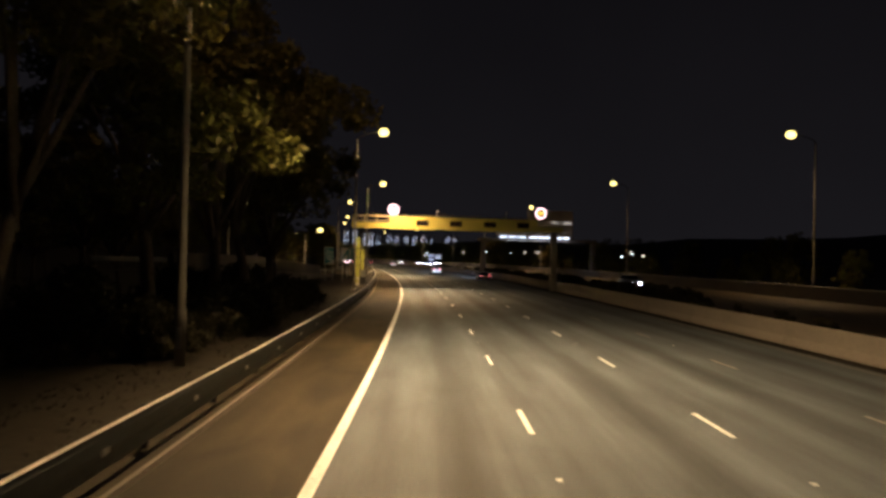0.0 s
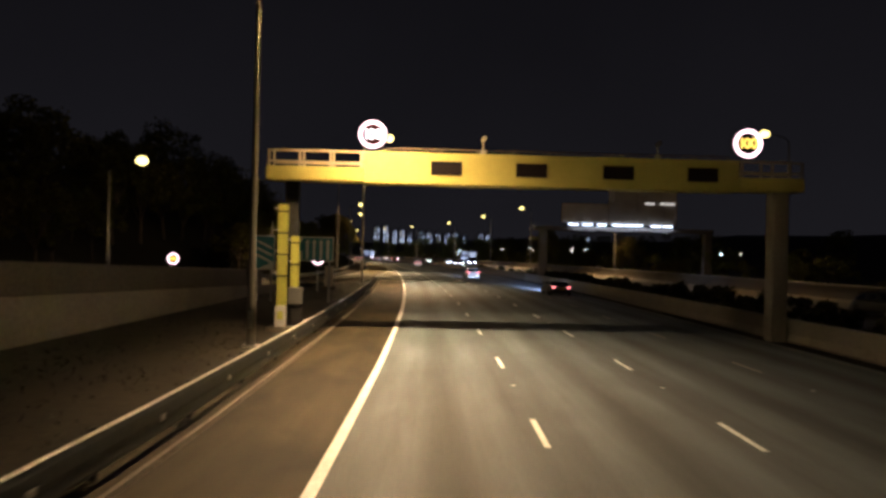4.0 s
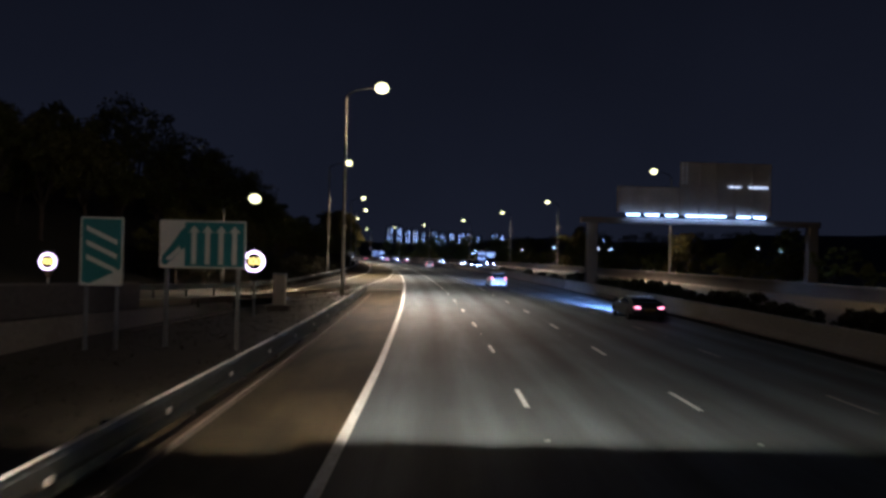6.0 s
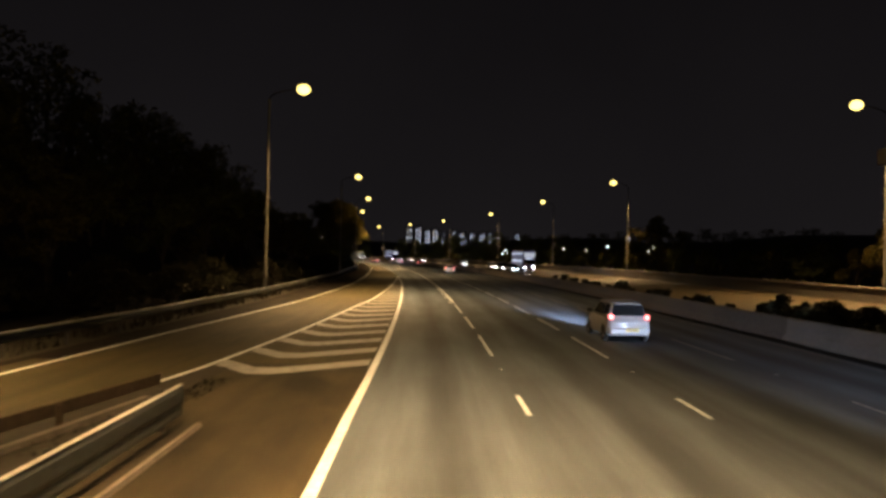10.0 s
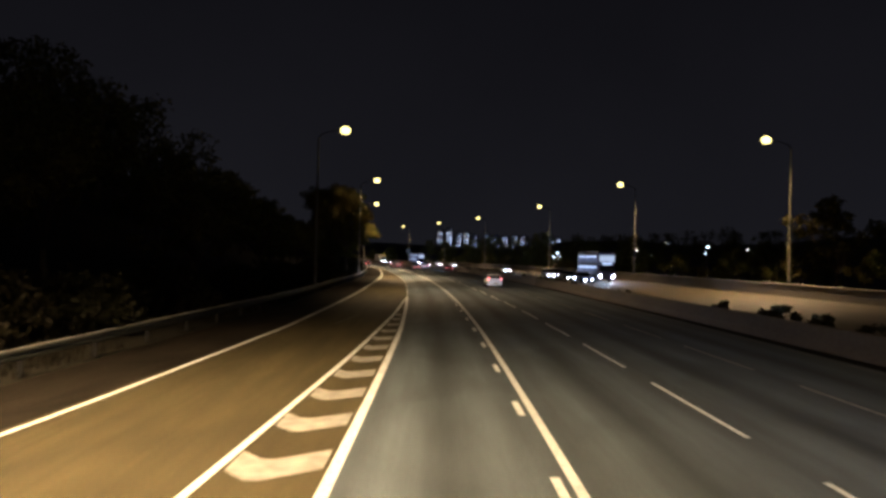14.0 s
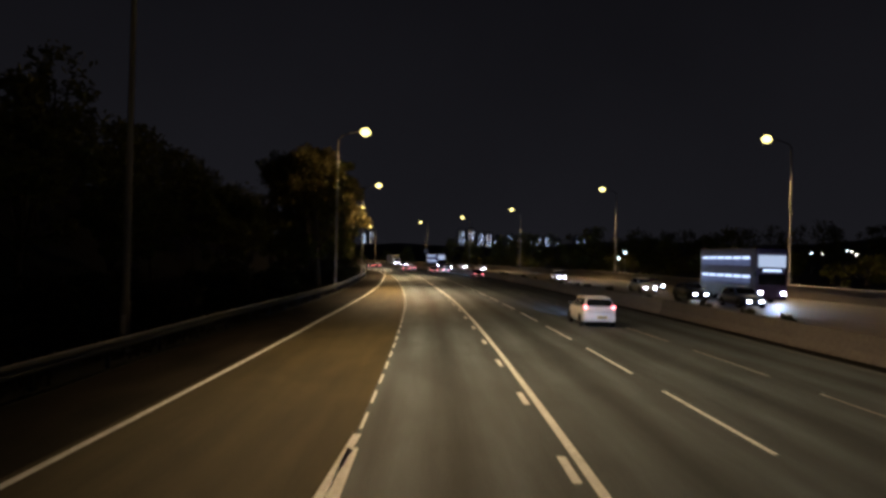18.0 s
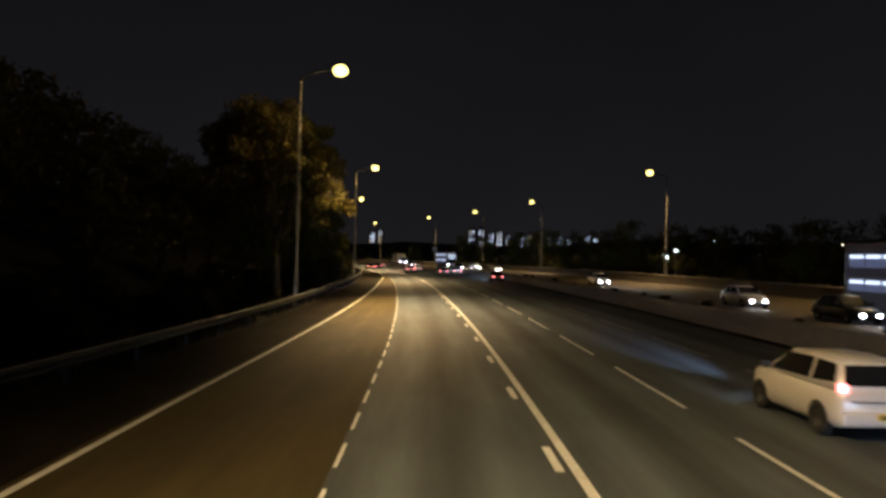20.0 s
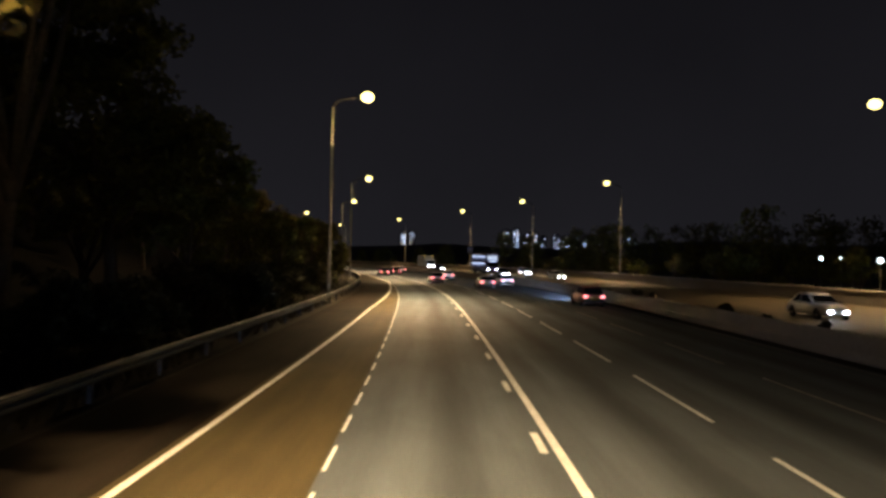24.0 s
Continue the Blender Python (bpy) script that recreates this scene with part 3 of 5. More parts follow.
for k_ in range(30):
    s_ = FIRST + 8.96 * 2 * k_ - 3.0
    for c_ in (LANE1, LANE2, LANE3):
        if s_ < 400 and not (c_ is LANE1 and s_ > 160):
            piece("road_stud", STUD, lines, m=frame_at(s_, c_(s_)))
line_strip("ghost_line", 197, 202.6, lambda s: -4.25 + (s - 197) * 0.115, 0.10, M_GHOST, lines, "worn ghost of an old line", ds=1.0)


def chevrons():
    hatch = marking("hatched_markings", "white painted chevrons on the merge area")
    s = 136.6
    while s < 214:
        a, b = SLIP_R(s) + 0.16, EDGE(s) - 0.18
        if b - a > 0.25:
            back, thick = (b - a) * 0.42, 1.15
            ln = [(a, -0.1 * back), (a + 0.27 * (b - a), -back * 0.88), (a + 0.42 * (b - a), -back * 0.9), (b, 0.2 * back)]
            verts = [at(s + d, l, 0.006) for l, d in ln] + [at(s + d + thick, l, 0.006) for l, d in ln]
            ob = mesh_object("chevron", verts, [(0, 1, 5, 4), (1, 2, 6, 5), (2, 3, 7, 6)], M_CHEV)
            ob.parent = hatch
        s += 3.0


chevrons()


# ================= guard rails =================
def w_beam(name, s0, s1, curve, z, parent, face, deep, steel):
    """A corrugated steel beam with two waves, or three where deep: face +1 looks to the right."""
    prof = [(0.0, 0.0), (0.025, 0.0), (0.08, 0.05), (0.08, 0.10), (0.02, 0.145), (0.08, 0.19), (0.08, 0.25), (0.02, 0.295), (0.08, 0.34), (0.08, 0.40), (0.025, 0.46), (0.0, 0.46),
            (0.055, 0.39), (0.055, 0.35), (-0.005, 0.295), (0.055, 0.24), (0.055, 0.20), (-0.005, 0.145), (0.055, 0.09), (0.055, 0.06)]
    if not deep:
        prof = prof[:8] + [(0.0, 0.295)] + prof[15:]
    if deep and steel is M_RAIL:
        prof = [(0.0, -0.10), (0.05, -0.09), (0.068, -0.03), (0.052, 0.10), (0.07, 0.18), (0.07, 0.37), (0.045, 0.45), (0.0, 0.46), (-0.02, 0.44), (-0.02, -0.08)]
    if steel is M_RUST:
        prof = [(0.0, -0.02), (0.05, 0.0), (0.05, 0.08), (0.02, 0.11), (0.05, 0.14), (0.05, 0.22), (0.0, 0.24), (-0.02, 0.22), (-0.02, 0.0)]
    ob = sweep(name, s0, s1, 2.0, [(l * face, q) for l, q in prof], curve, z, steel)
    ob.parent = parent
    return ob


def post_mesh():
    bm = bmesh.new()
    box(bm, 0, 0, 0.36, 0.11, 0.014, 0.78)
    box(bm, 0.05, 0, 0.36, 0.012, 0.09, 0.78)
    box(bm, -0.05, 0, 0.36, 0.012, 0.09, 0.78)
    box(bm, 0.10, 0, 0.58, 0.10, 0.10, 0.30)
    me = bpy.data.meshes.new("post")
    bm.to_mesh(me)
    bm.free()
    me.materials.append(M_DARKSTEEL)
    return me


POST = post_mesh()
LOWPOST = bpy.data.meshes.new("post")
bm_ = bmesh.new()
box(bm_, 0.05, 0, 0.3, 0.09, 0.09, 0.4)
bm_.to_mesh(LOWPOST)
bm_.free()
LOWPOST.materials.append(M_RUST)
M_HIGHLIGHT = mat("top_highlight_steel", (0.50, 0.50, 0.48), 0.45, metal=0.3, grain=0.2, scale=9, big=0.4, big_scale=0.3, bump=0.05)


def guard_rail(label, s0, s1, curve, z, face, deep=False, steel=M_GALV):
    rail = thing("guard_rail", Matrix(), label, "guard rail", "guard rails")
    w_beam("beam", s0, s1, curve, lambda s: z(s) + (0.30 if deep else 0.46), rail, face, deep, steel)
    # thin pale strip added along the beam as a painted highlight
    if steel is M_RAIL:
        top = sweep("top_edge", s0, s1, 2.0, [(l * face, q) for l, q in ((-0.03, 0.0), (0.06, 0.0), (0.06, 0.012), (0.05, 0.018), (-0.02, 0.018), (-0.03, 0.012))],
                    curve, lambda s: z(s) + (0.762 if deep else 0.757), M_HIGHLIGHT)
        top.parent = rail
        top["label"] = "pale strip along the beam top, added as its highlight"
    s = s0 + 0.5
    while s < s1:
        piece("post", POST if steel is M_RAIL else LOWPOST, rail, m=frame_at(s, curve(s) - 0.15 * face, z(s), 0 if face > 0 else 180))
        s += 4.0
    return rail


front = guard_rail("galvanised steel guard rail along the hard shoulder", -60, 129.0, FRONT_RAIL, flat, 1, True, M_RAIL)
bm_ = bmesh.new()
box(bm_, 0.075, 0, 0.47, 0.03, 0.2, 0.09, 0.01)
tab_ = bpy.data.meshes.new("reflector")
bm_.to_mesh(tab_)
bm_.free()
tab_.materials.append(mat("pale_reflector", (0.75, 0.75, 0.72), 0.3, grain=0.1, bump=0.0))
for k_ in range(40):
    s_ = -22 + 4.0 * k_ + 0.5
    if s_ < 125:
        piece("reflector", tab_, front, m=frame_at(s_, FRONT_RAIL(s_)))
guard_rail("steel guard rail behind the slip road and merge lane", 44, 600, BACK_RAIL, SLIP_Z, 1, False, M_RAIL)
guard_rail("dark brown weathered guard rail between slip road and verge", 104, 132.2, moved(SLIP_R, 0.72), lambda s: SLIP_Z(s) * 0.8 - 0.09, -1, True, M_RUST)


# ================= overhead gantry with lane sign boxes =================
M_GLASSDARK = mat("dark_sign_face", (0.010, 0.007, 0.008), 0.5, grain=0.1, bump=0.0, spec=0.12)
M_YELLOWDUCT = mat("yellow_cable_duct", (0.58, 0.60, 0.09), 0.55, grain=0.15, scale=8, bump=0.08, dirt=(0.34, 0.33, 0.10))
M_BAND = mat("black_band", (0.02, 0.02, 0.02), 0.6, bump=0.05)
M_WHITEPL = mat("white_plastic", (0.6, 0.6, 0.6), 0.5, grain=0.1)
M_RINGGLOW = glow("led_ring_glow", (1.0, 0.62, 0.62), 3.2)
M_REDGLOW = glow("led_red_glow", (1.0, 0.03, 0.06), 0.035, 0.004)
M_DIGIT = glow("led_digit_glow", (1.0, 0.88, 0.86), 2.6)
M_AMBER = glow("led_amber_glow", (1.0, 0.62, 0.08), 1.8)


def text_mesh(body, size, depth=0.01):
    cu = bpy.data.curves.new("digits", "FONT")
    cu.body, cu.size, cu.extrude, cu.align_x, cu.align_y = body, size, depth, "CENTER", "CENTER"
    cu.space_character, cu.offset = 0.95, 0.012
    ob = bpy.data.objects.new("digits", cu)
    me = bpy.data.meshes.new_from_object(ob)
    bpy.data.objects.remove(ob)
    bpy.data.curves.remove(cu)
    return me


def disc(bm, r0, r1, y0, y1, seg=40):
    """A ring (or a disc where r0 is 0) that faces -y, between y0 and y1."""
    rings = []
    for r, y in ((r0, y1), (r0, y0), (r1, y0), (r1, y1)):
        rings.append([bm.verts.new((r * math.cos(a), y, r * math.sin(a))) for a in (2 * math.pi * k / seg for k in range(seg))] if r > 0 else None)
    pairs = [(1, 2), (2, 3)] + ([(0, 1)] if r0 > 0 else [])
    for a, b in pairs:
        if rings[a] is None:
            bm.faces.new(rings[b])
            continue
        for k in range(seg):
            j = (k + 1) % seg
            bm.faces.new((rings[a][k], rings[a][j], rings[b][j], rings[b][k]))
    bmesh.ops.recalc_face_normals(bm, faces=bm.faces[:])


def speed_sign(m, radius, label, amber=False, hood=False):
    """Round lit speed sign facing -y: housing, glowing ring, dark face and the figure 100."""
    ob = thing("speed_sign", m, label, "traffic sign", "lit speed signs")
    bm = bmesh.new()
    disc(bm, 0, radius * 1.07, 0.0, 0.22)
    part("housing", bm, M_GLASSDARK, ob)
    bm = bmesh.new()
    disc(bm, radius * 0.76, radius, -0.03, -0.002)
    part("ring", bm, M_RINGGLOW, ob, "glowing pinkish white ring")
    bm = bmesh.new()
    disc(bm, 0, radius * 0.75, -0.012, -0.002)
    part("face", bm, M_REDGLOW if not amber else M_GLASSDARK, ob, "dark red face of the sign")
    for ch, dx in (("1", -0.44), ("0", -0.07), ("0", 0.40)):
        me = text_mesh(ch, radius * 0.98)
        me.materials.append(M_AMBER if amber else M_DIGIT)
        piece("digit", me, ob, "glowing figure", m=pose(dx * radius, -0.03, -0.02 * radius, 90, 0, 0))
    if hood:
        bm = bmesh.new()
        box(bm, 0, 0.06, radius * 1.2, radius * 1.5, 0.34, 0.05, 0.01)
        part("hood", bm, M_DARKSTEEL, ob)
    return ob


M_TOPRAIL = mat("dark_railing_paint", (0.09, 0.07, 0.05), 0.7, grain=0.2, bump=0.05)
M_UNIT = mat("grey_detector_plastic", (0.22, 0.22, 0.22), 0.6, grain=0.1, bump=0.0)
M_RAILPAINT = mat("weathered_railing_paint", (0.34, 0.29, 0.20), 0.6, grain=0.15, scale=8, bump=0.05)


def rail_frame(bm, x0, x1, z0, z1, y, step, wide=0.06):
    n = max(1, round((x1 - x0) / step))
    for k in range(n + 1):
        x = x0 + (x1 - x0) * k / n
        box(bm, x, y, (z0 + z1) / 2, wide, 0.06, z1 - z0)
    box(bm, (x0 + x1) / 2, y, z1, x1 - x0 + wide, 0.05, wide * 0.8)
    box(bm, (x0 + x1) / 2, y, z0 + (z1 - z0) * 0.3, x1 - x0, 0.04, wide * 0.8)


def gantry():
    g = thing("overhead_gantry", frame_at(76.3, 0, 0), "cream steel gantry over the road with four dark sign boxes", "gantry")
    bm = bmesh.new()
    box(bm, 5.2, 0, 6.73, 15.2, 1.1, 1.27, 0.03)
    part("beam", bm, M_GANTRY, g)
    for x0, x1 in ((-6.3, -2.42), (12.82, 15.5)):
        bm = bmesh.new()
        box(bm, (x0 + x1) / 2, 0, 6.42, x1 - x0, 1.1, 0.56, 0.03)
        part("walkway", bm, M_GANTRY, g)
        for y in (-0.5, 0.5):
            bm = bmesh.new()
            rail_frame(bm, x0 + 0.1, x1 - 0.1, 6.7, 7.48 if y > 0 else 7.32, y, 1.25, 0.085)
            part("railing", bm, M_RAILPAINT, g, "weathered beige railing")
    for x in (0.9, 4.33, 7.86, 11.3):
        bm = bmesh.new()
        box(bm, x, -0.55, 6.75, 1.25, 0.06, 0.56, 0.012)
        part("sign_box", bm, M_GLASSDARK, g, "unlit dark sign box")
    bm = bmesh.new()
    rail_frame(bm, -2.3, 12.7, 7.37, 7.62, 0.3, 1.5)
    part("top_railing", bm, M_TOPRAIL, g, "dark brown railing")
    bm = bmesh.new()
    box(bm, 14.65, 0, 3.1, 0.66, 0.7, 6.2, 0.06)
    part("column", bm, M_CONC, g, "square concrete column in the median")
    bm = bmesh.new()
    box(bm, -5.35, 0.25, 3.1, 0.55, 0.55, 6.2, 0.05)
    part("column", bm, M_DARKSTEEL, g, "dark steel column behind the guard rail")
    # detectors on top
    for x in (2.4, 9.6):
        bm = bmesh.new()
        tube(bm, [(x, 0, 7.3), (x, 0, 7.95)], 0.03, 6)
        box(bm, x + 0.02, -0.08, 8.05, 0.15, 0.34, 0.22, 0.03, Matrix.Translation((x, 0, 8.05)) @ Matrix.Rotation(0.7, 4, "Y") @ Matrix.Translation((-x, 0, -8.05)))
        box(bm, x, 0, 7.5, 0.22, 0.2, 0.16, 0.02)
        part("camera_unit", bm, M_UNIT, g, "small pale detector on a stalk", smooth=False)
    # yellow cable ducts strapped to the column
    for x, y, z0, z1, w, step in ((-5.6, -0.32, 1.1, 5.15, 0.40, 0.86), (-5.12, -0.22, 1.85, 3.9, 0.34, 0.86)):
        bm = bmesh.new()
        box(bm, x, y, (z0 + z1) / 2, w, 0.26, z1 - z0, 0.04)
        duct = part("cable_duct", bm, M_YELLOWDUCT, g, "yellow cable duct with black straps")
        z = z1 - 0.28
        while z > z0 + 0.4:
            bm = bmesh.new()
            box(bm, x, y, z, w + 0.05, 0.31, 0.06, 0.01)
            part("strap", bm, M_BAND, duct)
            bm = bmesh.new()
            box(bm, x - w / 2 - 0.06, y - 0.1, z + 0.13, 0.16, 0.06, 0.05, 0.01)
            part("bracket", bm, M_WHITEPL, duct)
            z -= step
    bm = bmesh.new()
    box(bm, -5.62, -0.36, 0.66, 0.42, 0.34, 0.86, 0.04)
    jb = part("junction_box", bm, M_WHITEPL, g, "pale junction box with a yellow label")
    bm = bmesh.new()
    box(bm, -5.62, -0.535, 0.72, 0.24, 0.012, 0.34, 0.004)
    part("label_plate", bm, M_YELLOWDUCT, jb)
    bm = bmesh.new()
    box(bm, -5.08, -0.26, 1.5, 0.56, 0.3, 0.68, 0.04)
    part("junction_box", bm, M_GALV, g, "grey steel junction box")
    bm = bmesh.new()
    box(bm, -5.02, -0.2, 0.7, 0.44, 0.26, 0.72, 0.04)
    part("junction_box", bm, M_DARKSTEEL, g, "dark steel junction box")
    bm = bmesh.new()
    box(bm, -5.4, 0, 0.13, 1.5, 1.3, 0.26, 0.04)
    part("footing", bm, M_KERB, g)
    return g


gantry()
speed_sign(frame_at(75.7, -2.08, 8.03), 0.56, "lit round speed sign with a white ring on the gantry")
speed_sign(frame_at(75.7, 13.1, 8.06), 0.58, "lit round speed sign with amber figures above the median column", amber=True)
for s_, l_, z_ in ((105.8, -8.15, 2.75), (114.0, -22.1, 2.35)):
    sp = speed_sign(frame_at(s_, l_, z_), 0.52, "lit round speed sign on a post beside the slip road", amber=True, hood=True)
    bm_ = bmesh.new()
    foot_ = -z_ + (0.1 if l_ > -20 else 0.0)
    tube(bm_, [(0, 0.1, foot_), (0, 0.1, -0.5)], 0.07, 8)
    part("post", bm_, M_GALV, sp)
    bm_ = bmesh.new()
    tube(bm_, [(0, 0.1, -0.95), (0, 0.1, -0.9), (0, 0.1, -0.6), (0, 0.1, -0.5)], [0.08, 0.12, 0.26, 0.27], 10)
    part("bracket", bm_, M_RUST, sp, "dark tapered bracket under the sign")


# ================= sign gantry of the opposite road, seen from behind =================
M_SIGNBACK = mat("sign_back_aluminium", (0.42, 0.37, 0.31), 0.55, metal=0.3, grain=0.1, scale=5, big=0.2, bump=0.05)
M_TUBE = glow("fluorescent_glow", (0.80, 0.90, 1.0), 5.0)


M_PIER = mat("grey_pier_concrete", (0.16, 0.145, 0.13), 0.85, grain=0.2, scale=7, big=0.3, big_scale=0.5, bump=0.2, dirt=(0.09, 0.08, 0.07))


def sign_gantry():
    g = thing("sign_gantry", frame_at(139.4, 0, 0), "grey sign gantry seen from behind with white strip lights", "gantry")
    bm = bmesh.new()
    box(bm, 27.0, 0, 6.92, 23.3, 0.9, 0.56, 0.05)
    part("beam", bm, M_PIER, g)
    for x in (16.45, 38.0):
        bm = bmesh.new()
        vs = box(bm, x, 0, 3.35, 0.9, 0.8, 6.7, 0.05)
        for v in vs:
            if v.co.z < 3:
                v.co.x += (v.co.x - x) * 0.25
        part("column", bm, M_KERB if x > 30 else M_PIER, g)
    for x0, x1, z0, z1 in ((18.85, 24.9, 7.75, 10.2), (24.95, 33.9, 7.6, 12.7)):
        bm = bmesh.new()
        box(bm, (x0 + x1) / 2, 0.1, (z0 + z1) / 2, x1 - x0, 0.08, z1 - z0, 0.01)
        sign = part("sign_panel", bm, M_SIGNBACK, g, "bare metal back of a direction sign")
        n = int((x1 - x0) / 1.5)
        for k in range(n + 1):
            bm = bmesh.new()
            box(bm, x0 + 0.15 + (x1 - x0 - 0.3) * k / n, 0.0, (z0 + z1) / 2, 0.08, 0.14, z1 - z0)
            part("rib", bm, M_SIGNBACK, sign)
    for x, w in ((20.2, 1.5), (22.05, 1.5), (23.9, 1.35), (26.0, 1.6), (27.5, 1.3), (28.7, 1.1), (30.9, 1.4), (32.5, 1.25)):
        bm = bmesh.new()
        box(bm, x, -0.55, 7.6, w + 0.1, 0.16, 0.06, 0.01)
        lt = part("strip_light", bm, M_DARKSTEEL, g)
        bm = bmesh.new()
        box(bm, x, -0.6, 7.48, w * 0.86, 0.22, 0.13, 0.03)
        part("tube", bm, M_TUBE, lt, "glowing white tube")
    for x, w in ((30.3, 1.2), (32.6, 1.9)):
        bm = bmesh.new()
        box(bm, x, -0.06, 10.4, w, 0.06, 0.10, 0.01)
        part("light_slot", bm, glow("slot_glow", (1.0, 0.9, 0.75), 1.1), g)
    bm = bmesh.new()
    for x in (25.05, 25.5):
        box(bm, x, -0.2, 11.6, 0.07, 0.07, 2.1)
    for k in range(6):
        box(bm, 25.27, -0.2, 10.7 + 0.36 * k, 0.45, 0.07, 0.07)
    part("ladder", bm, mat("white_ladder_paint", (0.9, 0.9, 0.9), 0.5, grain=0.05, bump=0.0), g, "white access ladder")
    return g


sign_gantry()
strip = bpy.data.lights.new("strip_light", "AREA")
strip.shape, strip.size, strip.size_y, strip.energy, strip.color = "RECTANGLE", 13.0, 0.3, 110.0, (0.85, 0.92, 1.0)
so_ = new("strip_light", strip)
so_.matrix_basis = frame_at(139.4, 26.7, 7.38) @ pose(0, -0.6, 0, 0, 0, 0)


# ================= road signs on posts =================
M_TEAL = mat("teal_sign_sheet", (0.045, 0.24, 0.30), 0.45, grain=0.08, big=0.12, bump=0.0)
M_SIGNWHITE = mat("white_sign_sheet", (0.80, 0.82, 0.82), 0.45, grain=0.06, big=0.1, bump=0.0)


def flat_poly(pts, y0=-0.006, y1=0.0):
    """A thin plate from (x, z) points, facing -y."""
    bm = bmesh.new()
    f = bm.faces.new([bm.verts.new((x, y0, z)) for x, z in pts])
    r = bmesh.ops.extrude_face_region(bm, geom=[f])
    bmesh.ops.translate(bm, vec=(0, y1 - y0, 0), verts=[v for v in r["geom"] if isinstance(v, bmesh.types.BMVert)])
    bmesh.ops.recalc_face_normals(bm, faces=bm.faces[:])
    return bm


def merge_sign():
    ob = thing("direction_sign", frame_at(93.6, -7.0, 0.47) @ Matrix.Diagonal((0.87, 1, 0.87, 1)), "teal and white merge sign with four lane arrows on posts", "traffic sign")
    bm = bmesh.new()
    box(bm, 0, 0.03, 3.42, 3.2, 0.06, 1.78, 0.02)
    part("panel", bm, M_SIGNWHITE, ob)
    part("lane_field", flat_poly([(-0.66, 2.6), (1.53, 2.6), (1.53, 4.24), (-0.66, 4.24)], -0.012, -0.002), M_TEAL, ob, "teal field of the sign")
    for k in range(4):
        x = -0.32 + 0.5 * k
        part("lane_arrow", flat_poly([(x - 0.09, 2.68), (x + 0.09, 2.68), (x + 0.09, 3.86), (x + 0.2, 3.86), (x, 4.12), (x - 0.2, 3.86), (x - 0.09, 3.86)],
                                     -0.02, -0.013), M_SIGNWHITE, ob, "white upright lane arrow")
    part("merge_arrow", flat_poly([(-1.52, 2.72), (-1.36, 2.62), (-0.66, 3.30), (-0.66, 4.05), (-0.82, 3.9), (-1.0, 3.62), (-1.3, 3.2), (-1.48, 2.98)], -0.012, -0.003), M_TEAL, ob, "teal merging arrow")
    part("merge_stripe", flat_poly([(-1.36, 2.86), (-1.22, 2.80), (-0.78, 3.18), (-0.86, 3.34)], -0.02, -0.013), M_SIGNWHITE, ob)
    for x in (-1.35, 1.3):
        bm = bmesh.new()
        tube(bm, [(x, 0.14, -0.7), (x, 0.14, 4.25)], 0.085, 10)
        part("post", bm, M_GALV, ob)
    for z in (2.9, 3.9):
        bm = bmesh.new()
        box(bm, 0, 0.08, z, 3.0, 0.04, 0.08)
        part("bracket", bm, M_GALV, ob)
    return ob


def ramp_sign():
    ob = thing("direction_sign", frame_at(92.5, -9.75, 0.43, 12) @ Matrix.Diagonal((0.88, 1, 0.88, 1)), "tall teal direction sign with white diagonal stripes beside the ramp", "traffic sign")
    bm = bmesh.new()
    box(bm, 0, 0.03, 3.1, 1.4, 0.06, 2.4, 0.02)
    part("panel", bm, M_SIGNWHITE, ob)
    part("field", flat_poly([(-0.64, 2.05), (-0.4, 1.96), (0.64, 2.5), (0.64, 4.24), (-0.64, 4.24)], -0.012, -0.002), M_TEAL, ob, "teal field of the sign")
    for z in (2.75, 3.25, 3.75):
        part("stripe", flat_poly([(-0.5, z + 0.25), (-0.5, z + 0.08), (0.5, z - 0.42), (0.5, z - 0.25)], -0.018, -0.013), M_SIGNWHITE, ob, "white diagonal stripe")
    for x in (-0.5, 0.5):
        bm = bmesh.new()
        tube(bm, [(x, 0.12, -0.7), (x, 0.12, 4.2)], 0.07, 10)
        part("post", bm, M_GALV, ob)
    return ob


merge_sign()
ramp_sign()


def blue_sign():
    ob = thing("road_sign", frame_at(466.4, 35.9, 0.3), "small blue rectangular road sign on a post behind the far wall", "traffic sign")
    bm = bmesh.new()
    tube(bm, [(0, 0.08, -0.3), (0, 0.08, 6.1)], 0.06, 8)
    part("post", bm, M_GALV, ob)
    bm = bmesh.new()
    box(bm, 0, 0, 5.3, 1.7, 0.05, 1.6, 0.02)
    panel = part("panel", bm, mat("blue_sign_sheet", (0.16, 0.22, 0.50), 0.45, grain=0.08, bump=0.0), ob, "blue sign panel")
    for z in (5.1, 5.5):
        part("bar", flat_poly([(-0.55, z - 0.06), (0.55, z - 0.06), (0.55, z + 0.06), (-0.55, z + 0.06)], -0.036, -0.028), M_SIGNWHITE, panel)
    return ob


blue_sign()


